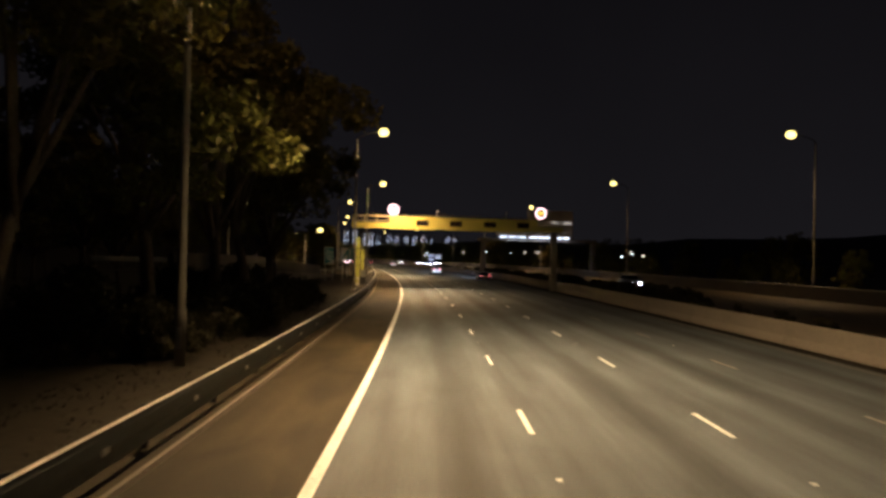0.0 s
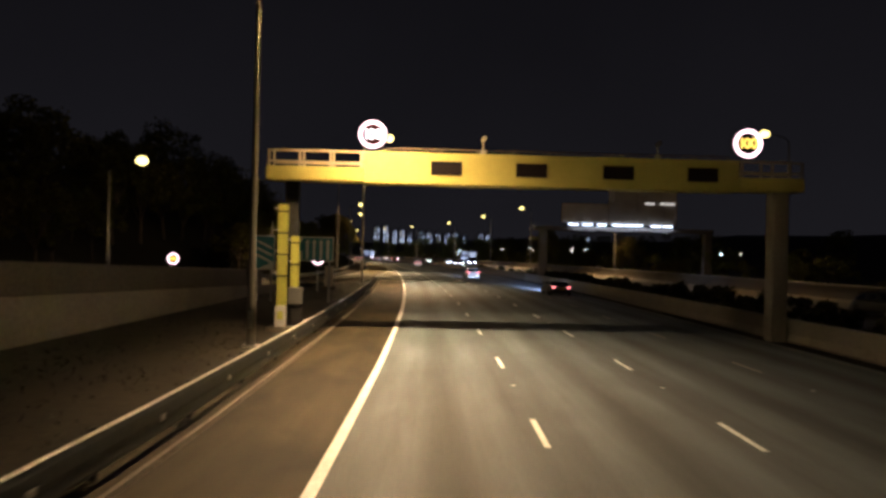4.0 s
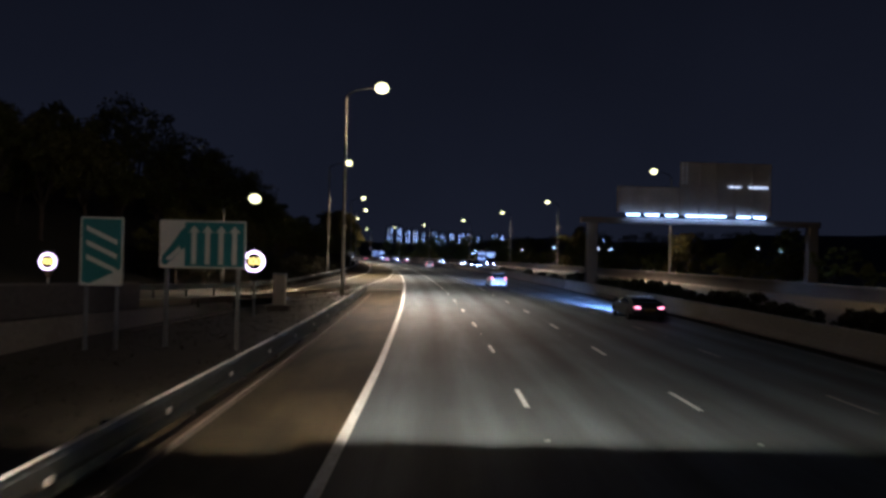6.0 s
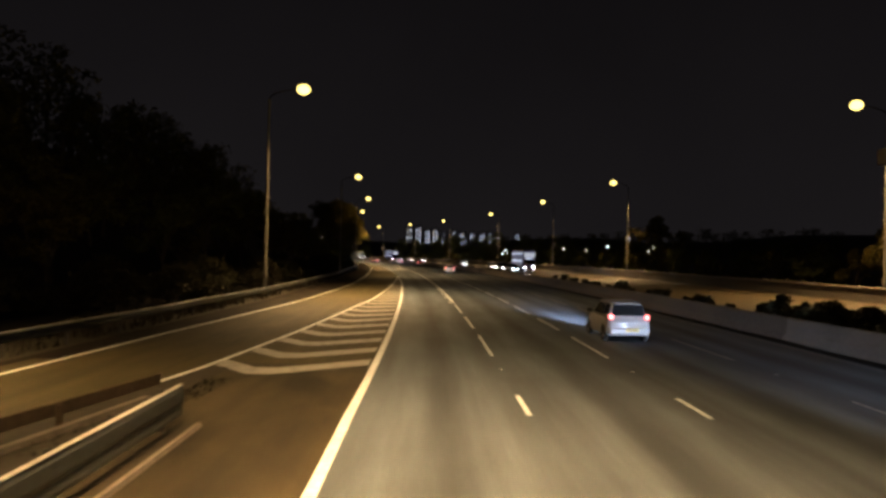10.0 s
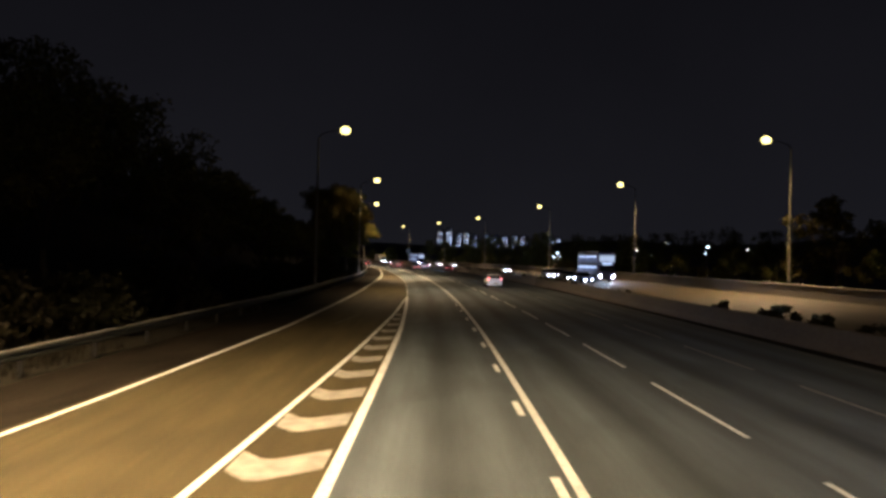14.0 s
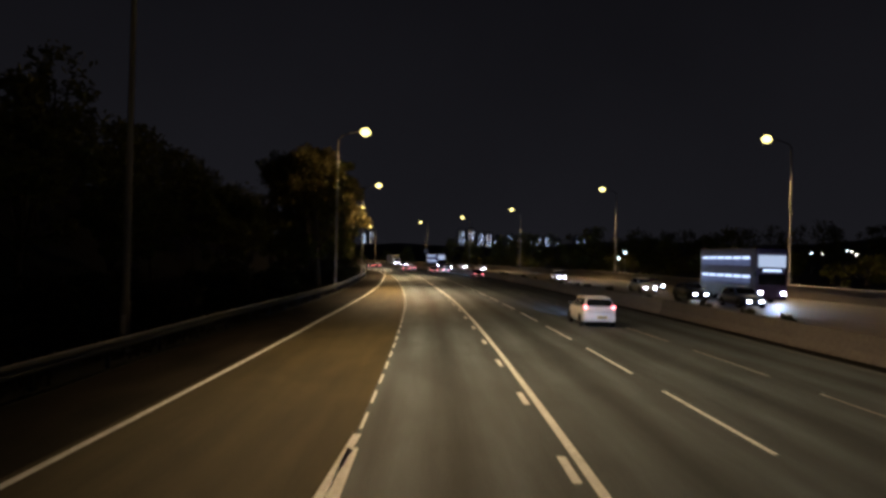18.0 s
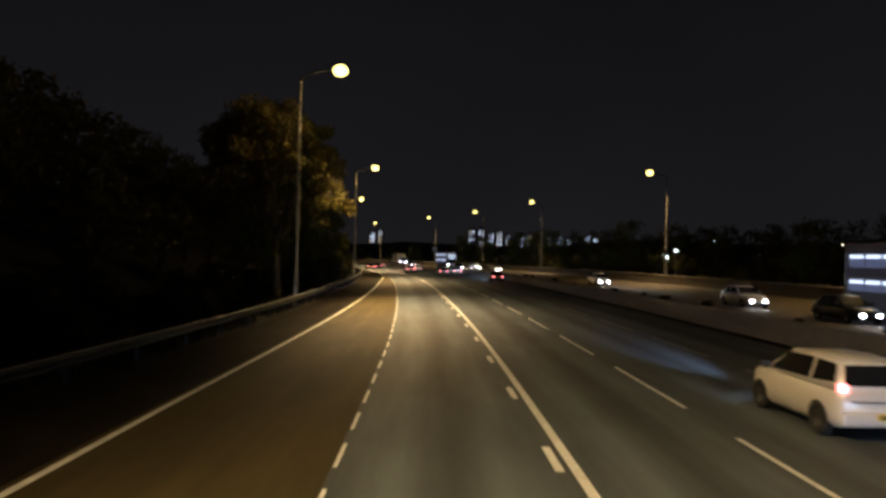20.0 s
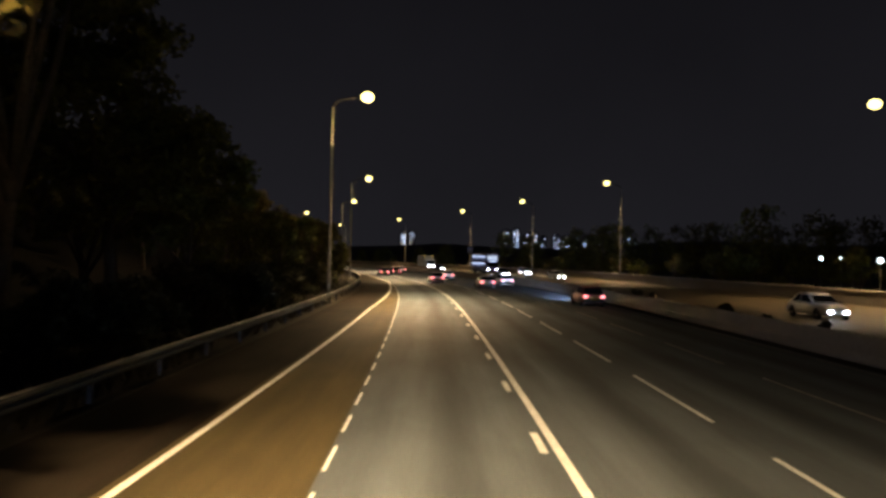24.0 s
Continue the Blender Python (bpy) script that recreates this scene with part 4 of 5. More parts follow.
def control_cabinet():
    ob = thing("control_cabinet", frame_at(109.8, -7.65, 0.1), "pale grey roadside control cabinet on a concrete plinth", "cabinet")
    bm = bmesh.new()
    box(bm, 0, 0, 0.12, 1.1, 0.9, 0.3, 0.04)
    part("plinth", bm, M_KERB, ob)
    bm = bmesh.new()
    box(bm, 0, 0, 1.08, 0.64, 0.5, 1.62, 0.03)
    part("body", bm, mat("cabinet_paint", (0.66, 0.60, 0.50), 0.5, grain=0.08, bump=0.03), ob)
    bm = bmesh.new()
    box(bm, 0, -0.03, 1.93, 0.74, 0.64, 0.07, 0.02)
    part("roof", bm, M_GALV, ob)
    bm = bmesh.new()
    box(bm, 0, -0.26, 1.05, 0.54, 0.02, 1.4, 0.008)
    door = part("door", bm, MATS["cabinet_paint"], ob)
    bm = bmesh.new()
    box(bm, 0.2, -0.285, 1.05, 0.03, 0.03, 0.16, 0.006)
    part("handle", bm, M_DARKSTEEL, door)
    return ob


control_cabinet()


# ================= trees and shrubs =================
def leaf_material(name, color):
    m = bpy.data.materials.new(name)
    m.use_nodes = True
    nt = m.node_tree
    b = nt.nodes["Principled BSDF"]
    geo = nt.nodes.new("ShaderNodeNewGeometry")
    info = nt.nodes.new("ShaderNodeObjectInfo")
    hsv = nt.nodes.new("ShaderNodeHueSaturation")
    hsv.inputs["Color"].default_value = (*color, 1)
    r1 = nt.nodes.new("ShaderNodeMapRange")
    r1.inputs["To Min"].default_value, r1.inputs["To Max"].default_value = 0.5, 1.5
    r2 = nt.nodes.new("ShaderNodeMapRange")
    r2.inputs["To Min"].default_value, r2.inputs["To Max"].default_value = 0.47, 0.53
    nt.links.new(geo.outputs["Random Per Island"], r1.inputs[0])
    nt.links.new(info.outputs["Random"], r2.inputs[0])
    nt.links.new(r1.outputs[0], hsv.inputs["Value"])
    nt.links.new(r2.outputs[0], hsv.inputs["Hue"])
    nt.links.new(hsv.outputs[0], b.inputs["Base Color"])
    b.inputs["Roughness"].default_value = 0.6
    tr = nt.nodes.new("ShaderNodeBsdfTranslucent")
    nt.links.new(hsv.outputs[0], tr.inputs["Color"])
    mix = nt.nodes.new("ShaderNodeMixShader")
    mix.inputs[0].default_value = 0.3
    nt.links.new(b.outputs[0], mix.inputs[1])
    nt.links.new(tr.outputs[0], mix.inputs[2])
    nt.links.new(mix.outputs[0], nt.nodes["Material Output"].inputs["Surface"])
    return m


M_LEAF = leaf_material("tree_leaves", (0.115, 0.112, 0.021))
M_LEAF2 = leaf_material("shrub_leaves", (0.034, 0.033, 0.013))
M_BARK = mat("bark", (0.10, 0.08, 0.06), 0.9, grain=0.4, scale=10, bump=0.5)


def leaves(name, rng, centres, radii, per, size, material):
    """Clumps of small pointed leaves round the given centres."""
    c = np.repeat(np.asarray(centres, float), per, axis=0)
    r = np.repeat(np.asarray(radii, float), per)[:, None]
    n = len(c)
    d = rng.normal(size=(n, 3))
    d /= np.linalg.norm(d, axis=1)[:, None]
    p = c + d * r * rng.uniform(0.35, 1.0, (n, 1)) * np.array([1, 1, 0.75])
    a = d + rng.normal(size=(n, 3)) * 0.8
    a /= np.linalg.norm(a, axis=1)[:, None]
    b = np.cross(a, rng.normal(size=(n, 3)))
    b /= np.linalg.norm(b, axis=1)[:, None]
    k = size * rng.uniform(0.6, 1.3, (n, 1))
    v = np.stack([p - b * k, p + a * k * 0.42, p + b * k, p - a * k * 0.42], axis=1).reshape(-1, 3)
    me = bpy.data.meshes.new(name)
    me.vertices.add(4 * n)
    me.vertices.foreach_set("co", v.ravel())
    me.loops.add(4 * n)
    me.loops.foreach_set("vertex_index", np.arange(4 * n, dtype=np.int32))
    me.polygons.add(n)
    me.polygons.foreach_set("loop_start", np.arange(0, 4 * n, 4, dtype=np.int32))
    me.polygons.foreach_set("loop_total", np.full(n, 4, np.int32))
    me.update(calc_edges=True)
    me.materials.append(material)
    return me


def tree(seed, height, spread, clumps, per, size, label, low=0.14):
    """A tapered trunk that forks into limbs, with an uneven crown of leaf clumps at their ends."""
    rng = np.random.default_rng(seed)
    ob = thing("tree", Matrix(), label, "tree", "roadside trees")
    bm = bmesh.new()
    lean = rng.normal(size=2) * 0.25
    fork = height * rng.uniform(0.3, 0.4)
    r0 = 0.018 * height + 0.03
    tube(bm, [(0, 0, -0.4), (0.05, 0, 0.3), (lean[0] * 0.5, lean[1] * 0.5, fork * 0.6), (lean[0], lean[1], fork)], [r0 * 1.5, r0, r0 * 0.85, r0 * 0.7], 9)
    centres, radii = [], []
    limbs = 7
    lobes = []
    for k in range(limbs):
        a = 2 * math.pi * (k + rng.uniform(-0.3, 0.3)) / limbs
        out = spread * rng.uniform(0.35, 0.8)
        top = height * rng.uniform(0.5, 0.9) if k else height * 0.92
        if k == 0:
            out *= 0.2
        e = Vector((lean[0] + out * math.cos(a), lean[1] + out * math.sin(a), top))
        s = Vector((lean[0], lean[1], fork * rng.uniform(0.8, 1.0)))
        midp = s.lerp(e, 0.5) + Vector((rng.normal() * 0.25, rng.normal() * 0.25, 0.3))
        tube(bm, [s, midp, e], [r0 * 0.55, r0 * 0.34, r0 * 0.12], 6)
        lobes.append((e, spread * rng.uniform(0.34, 0.52)))
    part("trunk", bm, M_BARK, ob, smooth=True)
    for k in range(clumps):
        e, r = lobes[int(rng.integers(0, limbs))]
        d = rng.normal(size=3)
        d /= np.linalg.norm(d)
        q = np.array(e) + d * r * rng.uniform(0.4, 1.05) * np.array([1, 1, 0.8])
        q[2] = max(q[2], height * low)
        centres.append(q)
        radii.append(spread * rng.uniform(0.11, 0.22))
    piece("crown", leaves("crown", rng, centres, radii, per, size, M_LEAF), ob)
    return ob


def shrub(seed, radius, label, clumps=13, per=52, name="shrub", group="median shrubs"):
    rng = np.random.default_rng(seed)
    ob = thing(name, Matrix(), label, "shrub", group)
    centres, radii = [], []
    bm = bmesh.new()
    for k in range(clumps):
        a, h = rng.uniform(0, 2 * math.pi), rng.uniform(0.25, 1.0)
        d = radius * math.sqrt(rng.uniform(0, 1)) * (0.9 if h < 0.7 else 0.5)
        q = (d * math.cos(a), d * math.sin(a), h * radius * 1.35)
        centres.append(q)
        radii.append(radius * rng.uniform(0.28, 0.45))
        if k % 3 == 0:
            tube(bm, [(0, 0, -0.1), (q[0] * 0.5, q[1] * 0.5, q[2] * 0.6), q], [0.035, 0.02, 0.008], 5)
    part("woody_base", bm, M_BARK, ob)
    piece("foliage", leaves("foliage", rng, centres, radii, per, 0.13 * max(1.0, radius * 0.66), M_LEAF2), ob)
    return ob


def place(protos, spots, rng, sink=0.1):
    """Copies trees or shrubs to (station, offset, scale) on the ground."""
    used = set()
    for i, (s, l, k) in enumerate(spots):
        p = at(s, l)
        z = float(ground_height(np.array([p.x]), np.array([p.y]))[0]) - sink
        m = pose(p.x, p.y, z, 0, 0, rng.uniform(0, 360))
        src = protos[i % len(protos)]
        if src.name not in used:
            used.add(src.name)
            src.scale = (k, k, k)
            src.matrix_basis = m @ Matrix.Diagonal((k, k, k, 1))
        else:
            c = copy_thing(src, m)
            c.matrix_basis = m @ Matrix.Diagonal((k, k, k, 1))


def woods(name, spots, seed):
    """Far trees that nobody could count, joined: trunks, limbs and leaf clumps."""
    rng = np.random.default_rng(seed)
    bm = bmesh.new()
    centres, radii = [], []
    for s, l, k in spots:
        p = at(s, l)
        z = float(ground_height(np.array([p.x]), np.array([p.y]))[0]) - 0.2
        h = 8.5 * k
        tube(bm, [(p.x, p.y, z), (p.x + 0.2, p.y, z + h * 0.4), (p.x, p.y, z + h * 0.75)], [0.2 * k, 0.15 * k, 0.05], 5)
        for _ in range(62):
            a, q = rng.uniform(0, 2 * math.pi), rng.uniform(0, 1)
            r = 3.4 * k * math.sqrt(rng.uniform(0.05, 1)) * (1.0 - 0.65 * q * q)
            centres.append((p.x + r * math.cos(a), p.y + r * math.sin(a), z + h * (0.12 + 0.86 * q)))
            radii.append(k * rng.uniform(0.7, 1.25))
    me = leaves(name, rng, centres, radii, 15, 0.40, M_LEAF)
    ob = new(name, me)
    tagged(ob, "dark distant woods of many leafy trees", "trees", kind="stuff")
    trunk = part("trunks", bm, M_BARK, ob)
    trunk["kind"] = "stuff"
    return ob


rnd = random.Random(7)
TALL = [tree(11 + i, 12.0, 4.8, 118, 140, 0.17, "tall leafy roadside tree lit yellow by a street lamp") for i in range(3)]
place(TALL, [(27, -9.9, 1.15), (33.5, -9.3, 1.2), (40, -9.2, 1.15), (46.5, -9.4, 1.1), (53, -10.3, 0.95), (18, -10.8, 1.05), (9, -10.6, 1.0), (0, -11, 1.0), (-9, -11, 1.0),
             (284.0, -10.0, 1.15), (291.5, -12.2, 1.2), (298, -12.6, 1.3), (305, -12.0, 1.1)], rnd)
MIDTREE = [tree(31 + i, 8.5, 3.8, 58, 58, 0.235, "dark leafy tree on the slope beside the road", low=0.12) for i in range(4)]
spots_ = []
for i_ in range(20):
    spots_.append((-15 + i_ * 3.8, -14.5 - rnd.uniform(0, 8) - (7 if i_ > 12 else 0), rnd.uniform(0.8, 1.2)))
for i_ in range(42):
    spots_.append((58 + (i_ % 14) * 5.6 + rnd.uniform(-2, 2), -29 - (i_ // 14) * 9 - rnd.uniform(0, 5), rnd.uniform(0.6, 1.1)))
woods_ = []
s_ = 132.0
while s_ < 560:
    b_ = BACK_RAIL(s_)
    near_ = 4.2 if s_ > 275 else 7.0
    for row_ in range(4):
        q_ = (s_ + rnd.uniform(-2.5, 2.5), b_ - near_ - row_ * 8.5 - rnd.uniform(0, 4), rnd.uniform(0.7, 1.15) * (0.85 if row_ == 0 else (1.3 if s_ > 185 and row_ > 1 else 1.0)))
        (spots_ if row_ < 2 and s_ < 360 else woods_).append(q_)
    s_ += 7.5 if s_ < 340 else 10.0
place(MIDTREE, spots_, rnd)
RIGHTTREE = [tree(51 + i, 7.0, 3.4, 46, 46, 0.24, "dark tree behind the far wall", low=0.1) for i in range(2)]
spots_ = [(236.5, 43.5, 1.4), (175, 40.5, 1.0), (180, 44, 0.9)]
for i_ in range(58):
    s_ = 60 + i_ * 9.3 + rnd.uniform(-3, 3)
    woods_.append((s_, 44 + rnd.uniform(0, 26), rnd.uniform(0.45, 0.95) * (1.55 if 320 < s_ < 490 else 1.0)))
for i_ in range(64):
    spots_.append((40 + i_ * 6.2 + rnd.uniform(-2, 2), 39.6 + rnd.uniform(0, 5), rnd.uniform(0.35, 0.72)))
place(RIGHTTREE, spots_, rnd)
# a belt of taller trees beyond the far bend
for i_ in range(30):
    x_, y_ = -37 + i_ * 5.0 + rnd.uniform(-1, 1), 452 - i_ * 2.2 + rnd.uniform(-5, 5)
    q_ = station_of(np.array([x_]), np.array([y_]))
    woods_.append((float(q_[0][0]), float(q_[1][0]), rnd.uniform(1.12, 1.38) + min(0.3, i_ * 0.012)))
woods("far_woods", woods_, 41)
SHRUB = [shrub(71 + i, 0.75, "rounded dark shrub planted in the median strip") for i in range(3)]
spots_ = [(104 + i_ * 2.7 + rnd.uniform(-0.6, 0.6), 17.3 + rnd.uniform(-0.5, 0.6), rnd.uniform(0.6, 1.15)) for i_ in range(36)]
spots_ += [(4 + i_ * 4.5 + rnd.uniform(-1, 1), 17.3 + rnd.uniform(-0.5, 0.6), rnd.uniform(0.5, 0.9)) for i_ in range(20)]
spots_ += [(205 + i_ * 6.0 + rnd.uniform(-2, 2), 17.4 + rnd.uniform(-0.5, 0.6), rnd.uniform(0.4, 0.8)) for i_ in range(24)]
spots_ += [(48 + i_ * 1.25 + rnd.uniform(-0.4, 0.4), 17.6 + rnd.uniform(-0.9, 1.0), rnd.uniform(0.85, 1.35)) for i_ in range(84)]
place(SHRUB, spots_, rnd, sink=-0.25)
BUSH = [shrub(81 + i, 2.2, "broad bush on the slope beside the road", clumps=32, per=72, name="bush", group="bushes on the slope") for i in range(2)]
spots_ = [(134, -20.5, 1.5), (139, -21.5, 1.7), (145, -19.5, 1.3), (152, -15.5, 0.9), (160, -14, 0.8), (170, -15.5, 0.9), (182, -13.5, 0.8), (300.5, -9.6, 0.8), (307, -9.8, 0.8),
          (316, -9.5, 0.9), (190, -12.8, 0.8), (200, -12.5, 0.8), (212, -12.2, 0.8), (226, -12.2, 0.8), (240, -11.2, 0.7), (252, -11.3, 0.8), (264, -10.6, 0.8), (325, -9.2, 0.8), (340, -9, 0.9)]
spots_ += [(22 + i_ * 1.9, -7.5 - rnd.uniform(0, 0.8), rnd.uniform(0.45, 0.7)) for i_ in range(17)]
spots_ += [(-8 + i_ * 2.9, -10.4 - rnd.uniform(0, 2.5), rnd.uniform(0.5, 0.9)) for i_ in range(24)]
spots_ += [(205 + i_ * 3.6, BACK_RAIL(205 + i_ * 3.6) - 4.0 - rnd.uniform(0, 3.0), rnd.uniform(0.5, 0.9)) for i_ in range(62)]
spots_ += [(140 + i_ * 4.2, BACK_RAIL(140 + i_ * 4.2) - 4.0 - rnd.uniform(0, 3), rnd.uniform(0.5, 0.9)) for i_ in range(16)]
place(BUSH, spots_, rnd)


# ================= grass on the verges =================
def grass(name, spots, label, seed, height=0.3):
    """Many thin blades, joined."""
    rng = np.random.default_rng(seed)
    p = np.array(spots)
    n = len(p)
    a = rng.uniform(0, 2 * math.pi, n)
    w = rng.uniform(0.015, 0.04, n)
    h = height * rng.uniform(0.4, 1.3, n)
    d = np.c_[np.cos(a), np.sin(a), np.zeros(n)]
    tip = p + np.c_[rng.normal(0, 0.12, n), rng.normal(0, 0.12, n), h]
    v = np.stack([p - d * w[:, None], p + d * w[:, None], tip], axis=1).reshape(-1, 3)
    ob = mesh_object(name, v, [(3 * i, 3 * i + 1, 3 * i + 2) for i in range(n)], M_GRASS)
    return tagged(ob, label, "grass", kind="stuff")


M_GRASS = leaf_material("verge_grass_blades", (0.020, 0.017, 0.008))
g_ = np.random.default_rng(5)
spots_ = []
for _ in range(10000):
    s_ = g_.uniform(-10, 134)
    lo_ = max(SLIP_R(s_) + 1.1, -12.0) if s_ > 56 else -8.5
    hi_ = FRONT_RAIL(s_) - 0.35
    if lo_ < hi_:
        l_ = g_.uniform(lo_, hi_)
        if noise.noise(Vector((s_ * 0.3, l_ * 0.5, 0.0))) > -0.25:
            spots_.append(at(s_, l_, 0.02 + 0.10 * float(smooth01((-l_ - 5.0) / 3.0))))
grass("verge_grass", spots_, "dry grass tufts on the verge behind the guard rail", 6, 0.08)
spots_ = []
for _ in range(22000):
    s_ = g_.uniform(128, 330)
    l_ = BACK_RAIL(s_) - g_.uniform(0.25, 4.0)
    if noise.noise(Vector((s_ * 0.3, l_ * 0.5, 3.0))) > -0.2:
        spots_.append(at(s_, l_, -0.06))
grass("slope_grass", spots_, "dark grass at the foot of the wooded slope", 8, 0.45)


# ================= distant towers and lights =================
M_TOWER = mat("tower_wall", (0.16, 0.16, 0.17), 0.9, grain=0.1, scale=0.4, big=0.2, big_scale=0.05, bump=0.0)
M_WINDOW = glow("lit_windows_glow", (0.74, 0.83, 1.0), 2.2)
M_WINDOW2 = glow("warm_windows_glow", (1.0, 0.82, 0.55), 1.4)


def tower(azimuth, dist, width, depth, top, seed):
    """A block of flats with a stepped roof; columns of windows, most of them lit."""
    rng = random.Random(seed)
    a = math.radians(azimuth)
    x, y = -6 + dist * math.sin(a), 115 + dist * math.cos(a)
    z0 = float(ground_height(np.array([x]), np.array([y]))[0]) - 1
    ob = thing("apartment_tower", pose(x, y, z0, 0, 0, -azimuth), "distant tall apartment tower with many lit windows", "building", "distant apartment towers")
    h = top - z0
    bm = bmesh.new()
    box(bm, 0, 0, h / 2, width, depth, h)
    part("wall", bm, M_TOWER, ob)
    bm = bmesh.new()
    box(bm, width * 0.1, 0, h + 2.2, width * 0.4, depth * 0.5, 4.4)
    box(bm, -width * 0.2, 0, h + 1.0, width * 0.2, depth * 0.4, 2.0)
    part("roof", bm, M_TOWER, ob)
    cold, warm = bmesh.new(), bmesh.new()
    cols = max(2, int(width / 6.0))
    for c in range(cols):
        bright = rng.choice((0.3, 0.55, 0.75, 0.95))
        cx = -width / 2 + width * (c + 0.5) / cols
        z = 4.0
        while z < h - 1.5:
            if rng.random() < bright:
                tgt = cold if rng.random() < 0.85 else warm
                w, t, yy = rng.choice((0.7, 0.9, 1.2)), 1.7, -depth / 2 - 0.15
                tgt.faces.new([tgt.verts.new(v) for v in ((cx - w, yy, z), (cx + w, yy, z), (cx + w, yy, z + t), (cx - w, yy, z + t))])
            z += 4.2
    part("lit_facade", cold, M_WINDOW, ob, "cold white lit windows")["kind"] = "stuff"
    part("lit_facade", warm, M_WINDOW2, ob, "warm lit windows")["kind"] = "stuff"
    return ob


TOWERS = [(-7.75, 1800, 17, 80), (-7.05, 1790, 16, 82), (-6.35, 1850, 15, 72), (-5.75, 1830, 16, 74), (-5.15, 1900, 14, 70), (-4.2, 1850, 18, 71), (-3.55, 1870, 20, 69),
          (-2.85, 1850, 16, 66), (-2.15, 1900, 18, 68), (-1.4, 1870, 20, 68), (-0.7, 1900, 14, 62), (0.55, 1860, 16, 67), (1.1, 1880, 12, 64), (3.0, 2000, 18, 60), (3.9, 2050, 22, 58),
          (-14.9, 1700, 12, 62), (-14.3, 1700, 12, 64), (6.5, 1900, 24, 58), (9.0, 1800, 22, 62)]
for i_, (az_, d_, w_, top_) in enumerate(TOWERS):
    tower(az_, d_, w_ * 0.9, 16, top_ * 0.84, 100 + i_)


def yard_lamp(s, l, z, warm):
    """A short lamp post with a lit globe, far behind the wall."""
    p = at(s, l)
    g0 = float(ground_height(np.array([p.x]), np.array([p.y]))[0])
    ob = thing("yard_lamp", pose(p.x, p.y, g0, 0, 0, 0), "small lit lamp on a post beyond the road", "lamp", "small lamps beyond the road")
    bm = bmesh.new()
    tube(bm, [(0, 0, -0.2), (0, 0, z - 0.25)], [0.07, 0.04], 6)
    part("post", bm, M_POLE, ob)
    bm = bmesh.new()
    bmesh.ops.create_icosphere(bm, subdivisions=2, radius=0.22)
    bmesh.ops.translate(bm, vec=(0, 0, z), verts=bm.verts)
    part("globe", bm, glow("yard_glow_warm", (1.0, 0.85, 0.6), 4.0) if warm else glow("yard_glow_cold", (0.85, 1.0, 0.9), 4.0), ob, "glowing globe")


for s_, l_, z_, w_ in ((313, 50, 5.6, 1), (283, 51, 6.0, 0), (200, 75, 4.5, 1), (214, 78, 4.6, 0), (250, 95, 5.0, 1), (180, 60, 4.2, 0), (330, 85, 5.0, 1), (345, 92, 4.6, 1), (352, 88, 4.8, 0),
                       (365, 110, 5.0, 1), (372, 116, 5.0, 0), (392, 130, 5.5, 1), (420, 120, 5.0, 0), (120, 90, 5.0, 1), (140, 110, 5.5, 0), (470, 160, 6.0, 1), (480, 170, 6.0, 1),
                       (351, 44.9, 4.2, 0), (360, 49, 4.3, 0), (346, 42.5, 4.1, 0), (338, 39.4, 4.0, 0), (334.5, 39.2, 5.0, 0)):
    yard_lamp(s_, l_, z_, w_)

# ================= vehicles =================
M_TYRE = mat("tyre_rubber", (0.02, 0.02, 0.02), 0.85, grain=0.2, bump=0.1)
M_RIM = mat("alloy_rim", (0.45, 0.45, 0.46), 0.35, metal=0.8, bump=0.0)
M_CARGLASS = mat("tinted_car_glass", (0.012, 0.013, 0.015), 0.08, grain=0.0, big=0.0, bump=0.0, spec=0.8)
M_HEAD = glow("headlight_glow", (0.88, 0.94, 1.0), 30.0)
M_TAIL = glow("tail_light_glow", (1.0, 0.20, 0.19), 5.0)
M_PLATE = mat("yellow_plate", (0.70, 0.50, 0.05), 0.5, grain=0.05, bump=0.0)
M_PLASTIC = mat("black_trim_plastic", (0.025, 0.025, 0.027), 0.6, bump=0.05)


def paint(name, color):
    return mat(name, color, 0.28, metal=0.1, grain=0.03, big=0.06, bump=0.0)


def loft(sections, material, name, parent, label="", smooth=True):
    """Skins a row of cross-sections, each a list of points; the ends are closed."""
    bm = bmesh.new()
    rows = [[bm.verts.new(p) for p in sec] for sec in sections]
    n = len(rows[0])
    for a, b in zip(rows, rows[1:]):
        for k in range(n):
            j = (k + 1) % n
            bm.faces.new((a[k], a[j], b[j], b[k]))
    bm.faces.new(rows[0][::-1])
    bm.faces.new(rows[-1])
    bmesh.ops.recalc_face_normals(bm, faces=bm.faces[:])
    return part(name, bm, material, parent, label, smooth)


